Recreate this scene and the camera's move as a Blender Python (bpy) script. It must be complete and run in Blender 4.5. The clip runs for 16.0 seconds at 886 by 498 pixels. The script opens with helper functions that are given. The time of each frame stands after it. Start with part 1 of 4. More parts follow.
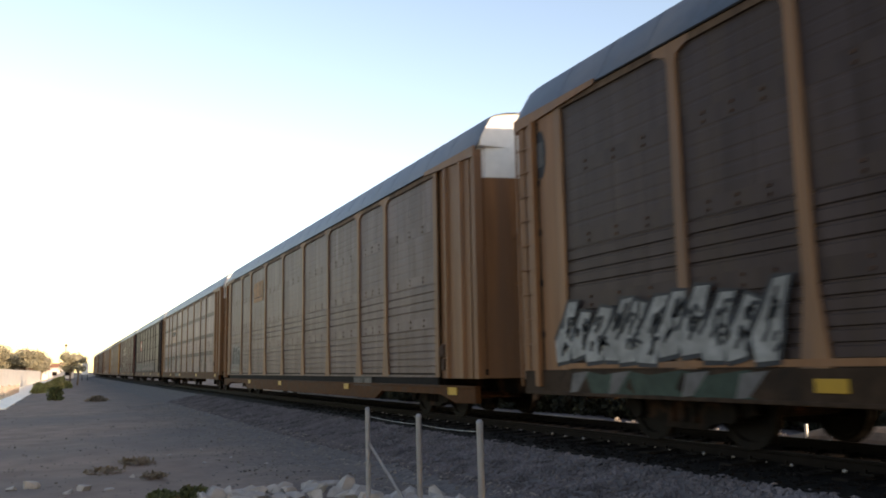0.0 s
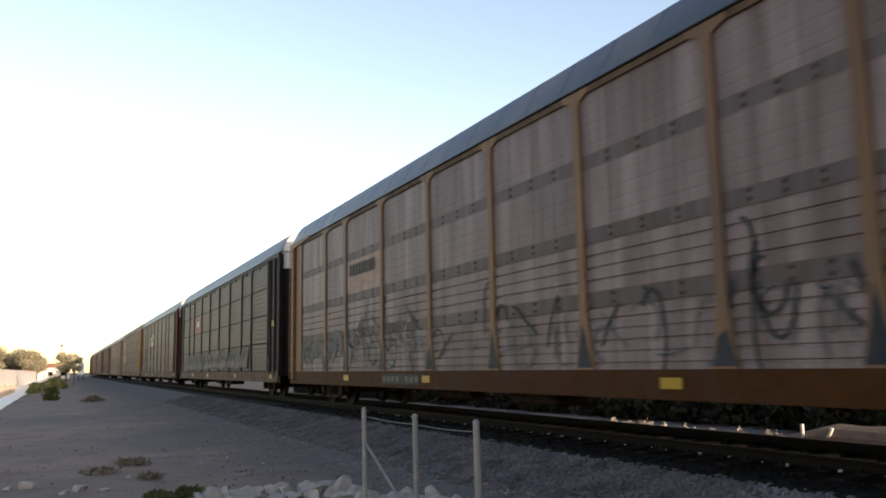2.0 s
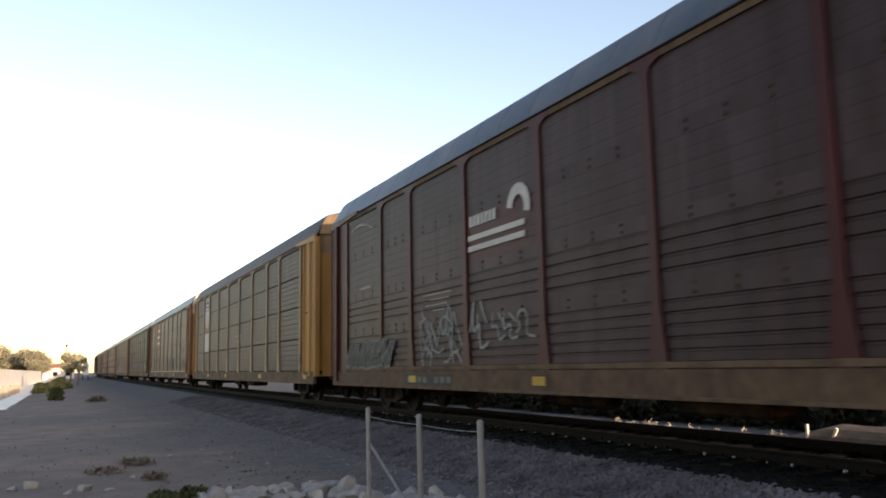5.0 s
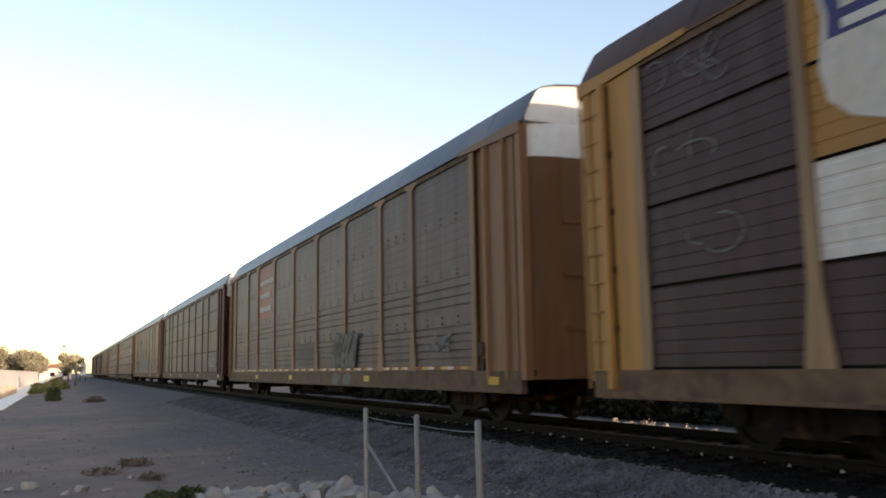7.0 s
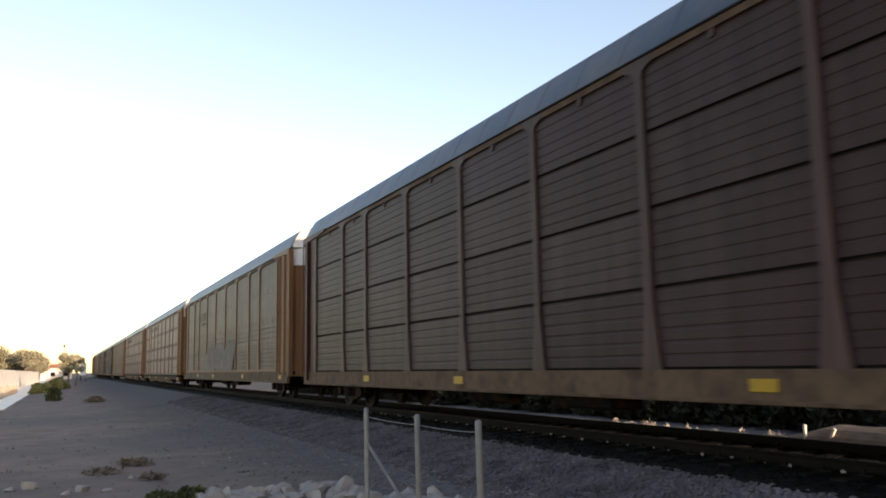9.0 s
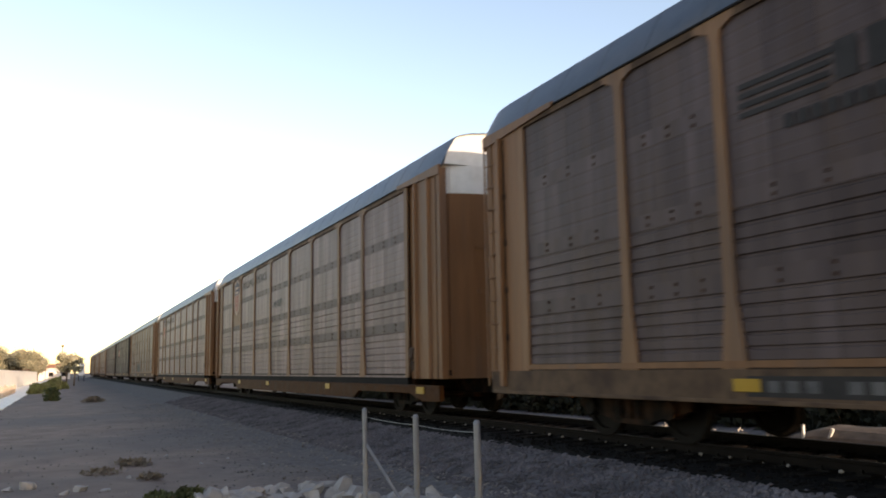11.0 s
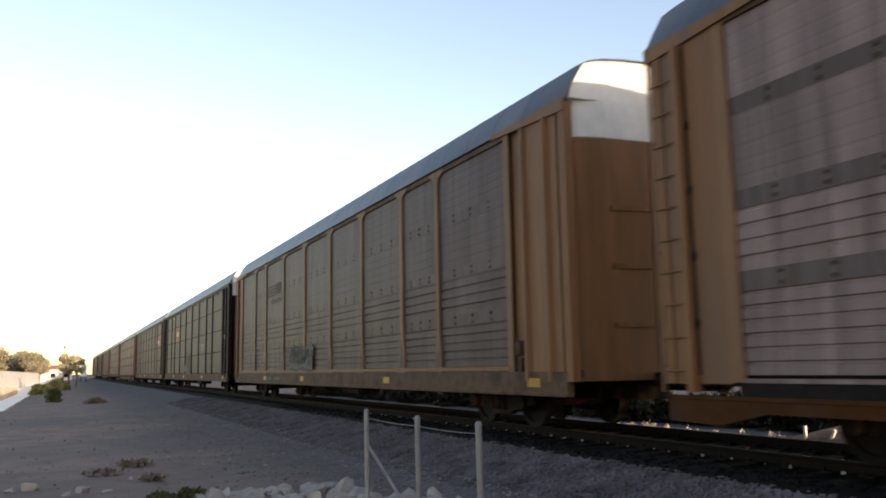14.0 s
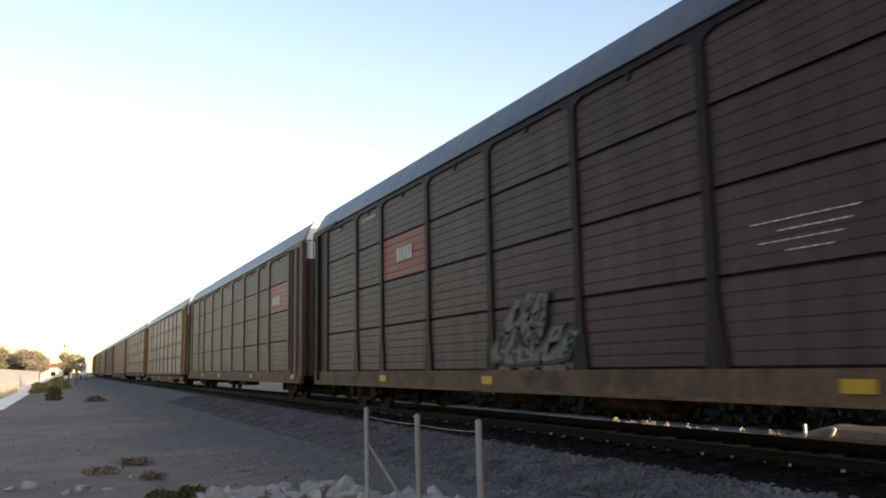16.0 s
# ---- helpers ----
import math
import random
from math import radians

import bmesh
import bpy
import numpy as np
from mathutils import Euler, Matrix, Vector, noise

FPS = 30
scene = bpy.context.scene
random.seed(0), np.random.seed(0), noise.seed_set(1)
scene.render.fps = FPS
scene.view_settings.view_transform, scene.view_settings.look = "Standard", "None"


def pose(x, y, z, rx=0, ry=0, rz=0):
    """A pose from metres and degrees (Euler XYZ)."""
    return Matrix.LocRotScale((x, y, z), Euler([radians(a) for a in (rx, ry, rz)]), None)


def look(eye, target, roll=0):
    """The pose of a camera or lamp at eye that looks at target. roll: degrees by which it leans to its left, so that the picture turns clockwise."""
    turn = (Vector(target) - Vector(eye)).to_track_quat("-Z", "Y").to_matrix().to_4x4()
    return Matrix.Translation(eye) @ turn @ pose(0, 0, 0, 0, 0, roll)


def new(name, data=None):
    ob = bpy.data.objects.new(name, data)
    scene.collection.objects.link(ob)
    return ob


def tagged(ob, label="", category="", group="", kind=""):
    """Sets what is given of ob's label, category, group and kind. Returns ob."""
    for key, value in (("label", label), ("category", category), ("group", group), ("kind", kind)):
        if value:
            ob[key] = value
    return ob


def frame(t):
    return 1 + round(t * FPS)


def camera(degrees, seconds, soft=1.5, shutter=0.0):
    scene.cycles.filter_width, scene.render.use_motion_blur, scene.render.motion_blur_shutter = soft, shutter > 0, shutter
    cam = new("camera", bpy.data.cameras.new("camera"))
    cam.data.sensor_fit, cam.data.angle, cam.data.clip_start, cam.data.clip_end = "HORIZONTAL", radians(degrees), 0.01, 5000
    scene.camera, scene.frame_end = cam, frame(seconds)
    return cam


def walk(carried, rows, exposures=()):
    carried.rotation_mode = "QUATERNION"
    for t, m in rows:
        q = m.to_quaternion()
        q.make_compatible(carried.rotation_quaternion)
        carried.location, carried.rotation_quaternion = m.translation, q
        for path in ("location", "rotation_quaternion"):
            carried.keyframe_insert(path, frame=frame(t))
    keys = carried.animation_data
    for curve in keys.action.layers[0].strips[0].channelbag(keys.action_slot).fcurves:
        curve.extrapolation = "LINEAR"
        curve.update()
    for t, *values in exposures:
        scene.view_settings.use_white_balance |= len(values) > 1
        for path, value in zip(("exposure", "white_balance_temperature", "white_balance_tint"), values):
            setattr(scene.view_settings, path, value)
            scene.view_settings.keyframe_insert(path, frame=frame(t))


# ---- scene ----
# ---------------------------------------------------------------- camera
EYE = Vector((-8.319, 0.0, 1.033))
FOV = 55.69


def aim(yaw, pitch, roll):
    a, b = radians(yaw), radians(pitch)
    way = Vector((math.sin(a) * math.cos(b), math.cos(a) * math.cos(b), math.sin(b)))
    return look(EYE, EYE + way, -roll)


cam = camera(FOV, 16.0, soft=1.8, shutter=0.15)
SHAKE = [(0.0, -0.162, -0.085), (0.5, -0.317, -0.201), (1.0, 0.147, -0.085), (1.5, -0.046, -0.046), (2.0, 0.069, -0.085), (2.5, 0.147, -0.162), (3.0, -0.085, 0.031), (5.5, -0.201, -0.085), (6.0, 0.031, 0.031), (6.5, 0.031, -0.085), (7.0, -0.046, -0.046), (7.5, 0.069, -0.085), (8.0, 0.378, 0.185), (8.5, -0.085, -0.046), (11.0, 0.031, -0.046), (11.5, -0.046, -0.046), (12.0, 0.185, -0.085), (12.5, 0.031, 0.031), (13.0, 0.147, -0.162), (13.5, 0.069, -0.085), (14.0, -0.085, 0.031), (14.5, 0.031, -0.046), (15.0, -0.201, -0.162), (15.5, -0.162, -0.085), (16.0, -0.085, -0.085)]
walk(cam, [(t, aim(24.277 + a, 8.045 + b, 0.974)) for t, a, b in SHAKE], [(0.0, 0.25, 7350, 21), (16.0, 0.25, 7350, 21)])

# ---------------------------------------------------------------- light
SUN_EL, SUN_SIDE = 11.5, 22.0          # height, and turn from -Y towards +X
sun_way = Vector((math.sin(radians(SUN_SIDE)) * math.cos(radians(SUN_EL)),
                  -math.cos(radians(SUN_SIDE)) * math.cos(radians(SUN_EL)), math.sin(radians(SUN_EL))))
world = bpy.data.worlds.new("world")
scene.world = world
world.use_nodes = True
wn = world.node_tree.nodes
sky = wn.new("ShaderNodeTexSky")
sky.sky_type, sky.sun_disc = "NISHITA", False
sky.sun_elevation = radians(SUN_EL)
sky.sun_rotation = math.atan2(sun_way.x, sun_way.y)
sky.air_density, sky.dust_density, sky.ozone_density = 1.0, 0.6, 0.9
wn["Background"].inputs[1].default_value = 0.32
world.node_tree.links.new(sky.outputs[0], wn["Background"].inputs[0])
lamp = bpy.data.lights.new("sun", "SUN")
lamp.energy, lamp.angle, lamp.color = 5.0, radians(0.5), (1.0, 0.86, 0.68)
sun = new("sun", lamp)
sun.matrix_world = look((0, 0, 60), Vector((0, 0, 60)) - sun_way)

# ---------------------------------------------------------------- materials
MATS = {}


def material(name, base, rough=0.7, metal=0.0, vary=0.25, grain=6.0, stain=None, stain_amt=0.0,
             streak=False, bump=0.15, bump_scale=40.0, per_object=0.12, stain_scale=1.3, spec=0.15, tint=None):
    """A surface with fine grain, broad wear, an optional stain colour and a little relief."""
    m = bpy.data.materials.new(name)
    m.use_nodes = True
    n, l = m.node_tree.nodes, m.node_tree.links
    p = n["Principled BSDF"]
    tc = n.new("ShaderNodeTexCoord")
    info = n.new("ShaderNodeObjectInfo")
    mul = n.new("ShaderNodeVectorMath")
    mul.operation = "MULTIPLY"
    mul.inputs[1].default_value = (1, 1, 0.12) if streak else (1, 1, 1)
    off = n.new("ShaderNodeVectorMath")
    off.operation = "ADD"
    sc = n.new("ShaderNodeMath")
    sc.operation = "MULTIPLY"
    sc.inputs[1].default_value = 37.0
    l.new(info.outputs["Random"], sc.inputs[0])
    l.new(tc.outputs["Object"], mul.inputs[0])
    l.new(mul.outputs[0], off.inputs[0])
    l.new(sc.outputs[0], off.inputs[1])
    fine = n.new("ShaderNodeTexNoise")
    fine.inputs["Scale"].default_value, fine.inputs["Detail"].default_value = grain, 6
    broad = n.new("ShaderNodeTexNoise")
    broad.inputs["Scale"].default_value, broad.inputs["Detail"].default_value = stain_scale, 4
    for t in (fine, broad):
        l.new(off.outputs[0], t.inputs["Vector"])
    hsv = n.new("ShaderNodeHueSaturation")
    hsv.inputs["Color"].default_value = (*base, 1)
    rng = n.new("ShaderNodeMapRange")
    rng.inputs["From Min"].default_value, rng.inputs["From Max"].default_value = 0.3, 0.7
    rng.inputs["To Min"].default_value, rng.inputs["To Max"].default_value = 1 - vary, 1 + vary
    l.new(fine.outputs["Fac"], rng.inputs["Value"])
    per = n.new("ShaderNodeMapRange")
    per.inputs["To Min"].default_value, per.inputs["To Max"].default_value = 1 - per_object, 1 + per_object
    l.new(info.outputs["Random"], per.inputs["Value"])
    val = n.new("ShaderNodeMath")
    val.operation = "MULTIPLY"
    l.new(rng.outputs[0], val.inputs[0])
    l.new(per.outputs[0], val.inputs[1])
    l.new(val.outputs[0], hsv.inputs["Value"])
    colour = hsv.outputs[0]
    if stain:
        mix = n.new("ShaderNodeMix")
        mix.data_type = "RGBA"
        edge = n.new("ShaderNodeMapRange")
        edge.inputs["From Min"].default_value, edge.inputs["From Max"].default_value = 0.48, 0.72
        edge.inputs["To Max"].default_value = stain_amt
        l.new(broad.outputs["Fac"], edge.inputs["Value"])
        l.new(edge.outputs[0], mix.inputs[0])
        l.new(colour, mix.inputs[6])
        mix.inputs[7].default_value = (*stain, 1)
        colour = mix.outputs[2]
    l.new(colour, p.inputs["Base Color"])
    p.inputs["Specular IOR Level"].default_value = spec
    if tint:
        p.inputs["Specular Tint"].default_value = (*tint, 1)
    p.inputs["Roughness"].default_value, p.inputs["Metallic"].default_value = rough, metal
    if bump:
        bn = n.new("ShaderNodeTexNoise")
        bn.inputs["Scale"].default_value = bump_scale
        l.new(tc.outputs["Object"], bn.inputs["Vector"])
        bp = n.new("ShaderNodeBump")
        bp.inputs["Strength"].default_value, bp.inputs["Distance"].default_value = bump, 0.02
        l.new(bn.outputs["Fac"], bp.inputs["Height"])
        l.new(bp.outputs[0], p.inputs["Normal"])
    MATS[name] = m
    return m


RUST = (0.10, 0.045, 0.022)
yellow = material("yellow_paint", (0.172, 0.079, 0.034), 0.55, spec=0.2, vary=0.16, stain=(0.13, 0.072, 0.045), stain_amt=0.85, streak=True, stain_scale=2.2)
yellow_old = material("old_yellow_paint", (0.31, 0.15, 0.036), 0.55, spec=0.2, vary=0.15, stain=(0.22, 0.11, 0.045), stain_amt=0.7, streak=True, stain_scale=2.2)
tan = material("dusty_tan_paint", (0.102, 0.062, 0.038), 0.75, vary=0.22, stain=(0.045, 0.026, 0.018), stain_amt=0.9, stain_scale=1.9)
sooty_sill = material("sooty_sill_paint", (0.034, 0.021, 0.014), 0.65, spec=0.05, vary=0.3, stain=(0.012, 0.009, 0.008), stain_amt=0.9, stain_scale=1.9)
orange_sill = material("orange_sill_paint", (0.06, 0.0215, 0.0063), 0.65, spec=0.05, vary=0.2, stain=(0.05, 0.028, 0.018), stain_amt=0.9, stain_scale=1.9)
grey = material("galvanised_grey", (0.192, 0.142, 0.136), 0.5, 0.0, spec=0.12, tint=(1.0, 0.74, 0.76), per_object=0.16, vary=0.26, grain=3.2, stain=(0.075, 0.05, 0.036), stain_amt=0.55, streak=True, stain_scale=2.6)
grey_brown = material("weathered_galvanised", (0.108, 0.081, 0.078), 0.5, 0.0, spec=0.12, tint=(1.0, 0.74, 0.76), per_object=0.16, vary=0.26, grain=3.2, stain=(0.055, 0.032, 0.022), stain_amt=0.6, streak=True, stain_scale=2.6)
soot_panel = material("sooty_galvanised", (0.036, 0.027, 0.0255), 0.5, 0.0, spec=0.12, tint=(1.0, 0.74, 0.76), per_object=0.16, vary=0.26, grain=3.2, stain=(0.05, 0.036, 0.026), stain_amt=0.6, streak=True, stain_scale=2.6)
grey_cool = material("cool_galvanised", (0.075, 0.057, 0.056), 0.5, 0.0, spec=0.12, tint=(1.0, 0.74, 0.76), per_object=0.16, vary=0.26, grain=3.2, stain=(0.075, 0.05, 0.036), stain_amt=0.5, streak=True, stain_scale=2.6)
dark_panel = material("dark_weathered_panel", (0.043, 0.0285, 0.030), 0.5, 0.0, spec=0.12, tint=(1.0, 0.74, 0.76), per_object=0.16, vary=0.26, grain=3.2, stain=(0.034, 0.019, 0.015), stain_amt=0.6, streak=True, stain_scale=2.6)
brown_panel = material("brown_panel", (0.037, 0.0225, 0.022), 0.5, 0.0, spec=0.12, tint=(1.0, 0.74, 0.76), per_object=0.16, vary=0.26, grain=3.2, stain=(0.04, 0.022, 0.017), stain_amt=0.6, streak=True, stain_scale=2.6)
# bands a darker grey than the pale panels, with rust streaks
band_m = material("darker_band", (0.098, 0.073, 0.07), 0.55, 0.0, spec=0.12, vary=0.25, stain=RUST, stain_amt=0.3, streak=True)
black_paint = material("black_paint", (0.013, 0.0082, 0.010), 0.55, spec=0.07, vary=0.3, stain=(0.035, 0.024, 0.022), stain_amt=0.6, streak=True)
maroon = material("maroon_paint", (0.05, 0.0058, 0.0065), 0.5, vary=0.2, stain=(0.05, 0.025, 0.02), stain_amt=0.6, streak=True)
brown_dark = material("dark_brown_paint", (0.07, 0.04, 0.035), 0.55, vary=0.2, stain=(0.04, 0.025, 0.02), stain_amt=0.6, streak=True)
roof_m = material("roof_steel", (0.062, 0.076, 0.098), 0.42, 0.3, vary=0.12, stain=(0.2, 0.16, 0.13), stain_amt=0.4, stain_scale=0.8)
roof_dark = material("dark_roof_steel", (0.045, 0.026, 0.023), 0.55, 0.2, vary=0.2, stain=RUST, stain_amt=0.5, stain_scale=0.8)
white_end = material("white_end_paint", (0.70, 0.68, 0.65), 0.6, vary=0.06, stain=(0.35, 0.30, 0.25), stain_amt=0.35)
rust_m = material("rusty_iron", (0.05, 0.026, 0.016), 0.8, vary=0.35, grain=9)
gap_m = material("black_gap", (0.015, 0.013, 0.012), 0.9, spec=0.08, vary=0.2)
# grimy underframe, truck and wheel steel, near black to carry the underbody shade
under_m = material("near_black_steel", (0.009, 0.007, 0.006), 0.75, 0.1, spec=0.08, vary=0.3, stain=RUST, stain_amt=0.4, stain_scale=3)
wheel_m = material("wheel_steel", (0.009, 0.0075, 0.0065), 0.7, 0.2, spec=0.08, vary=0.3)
# rails and ties: the shade under the train is mixed into these darks
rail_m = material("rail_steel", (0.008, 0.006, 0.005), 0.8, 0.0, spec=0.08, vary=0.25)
rail_top = material("dark_rail_head", (0.02, 0.016, 0.014), 0.7, 0.0, spec=0.08, vary=0.1)
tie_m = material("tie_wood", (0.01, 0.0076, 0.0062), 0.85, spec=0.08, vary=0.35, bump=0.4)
ref_y = material("reflector_yellow", (0.33, 0.19, 0.02), 0.35, vary=0.08, bump=0)
sign_red = material("sign_red", (0.155, 0.023, 0.02), 0.5, vary=0.15, stain=(0.15, 0.05, 0.04), stain_amt=0.5, streak=True)
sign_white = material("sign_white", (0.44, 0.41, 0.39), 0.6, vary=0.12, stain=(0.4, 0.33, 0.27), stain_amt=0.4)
sign_orange = material("sign_orange", (0.23, 0.1, 0.032), 0.6, vary=0.3, grain=5, stain=(0.11, 0.07, 0.05), stain_amt=0.8, stain_scale=4)
sign_blue = material("sign_blue", (0.035, 0.035, 0.11), 0.5, vary=0.15)
sign_black = material("sign_black", (0.025, 0.022, 0.022), 0.6, vary=0.2)
faded_post = material("faded_yellow_post", (0.185, 0.096, 0.048), 0.6, spec=0.2, vary=0.2, stain=(0.11, 0.068, 0.048), stain_amt=0.85, streak=True, stain_scale=2.2)
cream_post = material("dirty_cream_paint", (0.225, 0.14, 0.078), 0.6, spec=0.2, vary=0.2, stain=(0.14, 0.085, 0.055), stain_amt=0.8, streak=True, stain_scale=2.2)
faded_white = material("faded_emblem", (0.36, 0.25, 0.2), 0.6, vary=0.2, stain=(0.2, 0.1, 0.06), stain_amt=0.6)
faded_blue = material("faded_blue", (0.05, 0.042, 0.06), 0.6, vary=0.2)
faded_black = material("faded_black", (0.034, 0.028, 0.027), 0.6, vary=0.3)
sign_stripe = material("sign_faded_red", (0.3, 0.1, 0.07), 0.6, vary=0.2)
spray_white = material("spray_white", (0.2, 0.2, 0.195), 0.6, vary=0.3, stain=(0.11, 0.105, 0.1), stain_amt=0.6)
spray_grey = material("spray_grey", (0.085, 0.081, 0.081), 0.6, vary=0.25, stain=(0.13, 0.12, 0.11), stain_amt=0.6)
spray_pink = material("spray_pink", (0.1, 0.08, 0.085), 0.6, vary=0.25, stain=(0.2, 0.17, 0.18), stain_amt=0.6)
spray_dark = material("spray_dark", (0.022, 0.024, 0.028), 0.6, vary=0.3)
spray_green = material("spray_green", (0.018, 0.034, 0.026), 0.6, vary=0.3)
dirt = material("dry_dirt", (0.2, 0.145, 0.117), 0.95, vary=0.22, grain=1.3, stain=(0.125, 0.108, 0.1), stain_amt=0.9, stain_scale=0.16, bump=0.7, bump_scale=6, per_object=0)
ballast_m = material("grey_ballast", (0.088, 0.08, 0.082), 0.9, vary=0.4, grain=9, stain=(0.08, 0.072, 0.07), stain_amt=0.6, stain_scale=0.5, bump=0.45, bump_scale=14, per_object=0)
# oily bed, taken down to near black for the shade below the cars
bed_m = material("oily_shaded_bed", (0.006, 0.005, 0.0045), 0.9, spec=0.08, vary=0.4, grain=9, bump=1.0, bump_scale=14, per_object=0)
stone_m = material("ballast_stone", (0.084, 0.075, 0.08), 0.9, vary=0.5, grain=2.2, bump=0.3)
rock_m = material("pale_rubble", (0.27, 0.25, 0.235), 0.85, vary=0.2, grain=5, stain=(0.3, 0.26, 0.22), stain_amt=0.5, bump=0.5, bump_scale=12)
post_m = material("galvanised_post", (0.21, 0.21, 0.2184), 0.5, 0.5, vary=0.15)
wire_m = material("wire", (0.3, 0.3, 0.3), 0.5, 0.6, vary=0.1, bump=0)
leaf_m = material("leaf_green", (0.06, 0.072, 0.028), 0.7, vary=0.4, grain=3, stain=(0.16, 0.13, 0.06), stain_amt=0.6)
# scrub added to darken the view under the cars; shade is in its colour
scrub_m = material("shade_tinted_scrub", (0.022, 0.023, 0.011), 0.8, vary=0.4, grain=3)
# lighter copy of the leaf green, with the low sun put into the colour
leaf_lit = material("sun_tinted_leaf", (0.20, 0.20, 0.075), 0.7, vary=0.4, grain=3, stain=(0.34, 0.28, 0.13), stain_amt=0.6)
pebble_m = material("pale_pebble", (0.165, 0.143, 0.13), 0.9, vary=0.5, grain=2.2, bump=0.3)
dry_m = material("dry_weed", (0.15, 0.12, 0.088), 0.85, vary=0.3)
tree_leaf = material("dusty_leaf", (0.31, 0.275, 0.175), 0.75, vary=0.4, grain=0.8, stain=(0.3, 0.25, 0.18), stain_amt=0.6, stain_scale=0.3)
bark_m = material("bark", (0.14, 0.10, 0.07), 0.9, vary=0.3, bump=0.6)
stucco = material("pale_stucco", (0.8, 0.7, 0.6), 0.9, vary=0.1, grain=2)
tile_roof = material("clay_roof", (0.26, 0.13, 0.09), 0.8, vary=0.2)
# near-white, so that wall and ground strip look struck by full sun
concrete = material("pale_concrete", (0.88, 0.8, 0.68), 0.9, vary=0.12, grain=1.5)
pale_path = material("pale_gravel", (0.15, 0.128, 0.1), 0.9, vary=0.3, grain=8)
earth = material("dry_earth", (0.16, 0.115, 0.08), 0.95, vary=0.3, grain=4, bump=0.6, bump_scale=9)
straw = material("dry_straw", (0.5, 0.42, 0.33), 0.8, vary=0.35)
wood_fence = material("bleached_wood", (0.45, 0.35, 0.26), 0.85, vary=0.25)
box_white = material("white_cabinet", (0.75, 0.74, 0.72), 0.5, vary=0.05)



def spread_gravel(m, near, far, colour):
    """Grey gravel that thins out from the track (x = near) into the dirt (x = far)."""
    n, l = m.node_tree.nodes, m.node_tree.links
    p = n["Principled BSDF"]
    old = p.inputs["Base Color"].links[0].from_socket
    tc, sep, tex = n.new("ShaderNodeTexCoord"), n.new("ShaderNodeSeparateXYZ"), n.new("ShaderNodeTexNoise")
    tex.inputs["Scale"].default_value, tex.inputs["Detail"].default_value = 0.45, 6
    l.new(tc.outputs["Object"], sep.inputs[0])
    l.new(tc.outputs["Object"], tex.inputs["Vector"])
    push = n.new("ShaderNodeMath")
    push.operation = "MULTIPLY_ADD"
    push.inputs[1].default_value = 5.0
    l.new(tex.outputs["Fac"], push.inputs[0])
    l.new(sep.outputs["X"], push.inputs[2])
    ramp = n.new("ShaderNodeMapRange")
    ramp.inputs["From Min"].default_value, ramp.inputs["From Max"].default_value = far + 2.5, near + 2.5
    l.new(push.outputs[0], ramp.inputs["Value"])
    grain = n.new("ShaderNodeTexNoise")
    grain.inputs["Scale"].default_value, grain.inputs["Detail"].default_value = 9, 3
    l.new(tc.outputs["Object"], grain.inputs["Vector"])
    tone = n.new("ShaderNodeHueSaturation")
    tone.inputs["Color"].default_value = (*colour, 1)
    gr = n.new("ShaderNodeMapRange")
    gr.inputs["From Min"].default_value, gr.inputs["From Max"].default_value = 0.3, 0.7
    gr.inputs["To Min"].default_value, gr.inputs["To Max"].default_value = 0.65, 1.35
    l.new(grain.outputs["Fac"], gr.inputs["Value"])
    l.new(gr.outputs[0], tone.inputs["Value"])
    mix = n.new("ShaderNodeMix")
    mix.data_type = "RGBA"
    l.new(ramp.outputs[0], mix.inputs[0])
    l.new(old, mix.inputs[6])
    l.new(tone.outputs[0], mix.inputs[7])
    l.new(mix.outputs[2], p.inputs["Base Color"])


spread_gravel(dirt, -3.4, -7.6, (0.092, 0.083, 0.083))

# ---------------------------------------------------------------- mesh helpers
CACHE = {}


def finish(bm, name, mat, smooth=False):
    bmesh.ops.recalc_face_normals(bm, faces=bm.faces)
    me = bpy.data.meshes.new(name)
    bm.to_mesh(me)
    bm.free()
    me.materials.append(mat)
    if smooth:
        for f in me.polygons:
            f.use_smooth = True
    return me


def part(name, me, parent, label="", at=(0, 0, 0)):
    ob = new(name, me)
    ob.parent = parent
    ob.location = at
    return tagged(ob, label)


def shared(key, mat, make, smooth=False):
    k = (key, mat.name)
    if k not in CACHE:
        bm = bmesh.new()
        make(bm)
        CACHE[k] = finish(bm, str(key[0]) if isinstance(key, tuple) else key, mat, smooth)
    return CACHE[k]


def box(bm, x0, x1, y0, y1, z0, z1, bevel=0.0):
    r = bmesh.ops.create_cube(bm, size=1)
    vs = r["verts"]
    for v in vs:
        v.co = Vector(((x0 + x1) / 2 + v.co.x * (x1 - x0), (y0 + y1) / 2 + v.co.y * (y1 - y0), (z0 + z1) / 2 + v.co.z * (z1 - z0)))
    if bevel:
        es = {e for v in vs for e in v.link_edges}
        bmesh.ops.bevel(bm, geom=list(es), offset=bevel, segments=1, affect="EDGES")


def tube(bm, a, b, r0, r1=None, seg=8):
    a, b = Vector(a), Vector(b)
    r1 = r0 if r1 is None else r1
    d = (b - a).normalized()
    u = d.orthogonal().normalized()
    w = d.cross(u)
    rings = []
    for c, r in ((a, r0), (b, r1)):
        rings.append([bm.verts.new(c + (u * math.cos(2 * math.pi * i / seg) + w * math.sin(2 * math.pi * i / seg)) * r) for i in range(seg)])
    for i in range(seg):
        j = (i + 1) % seg
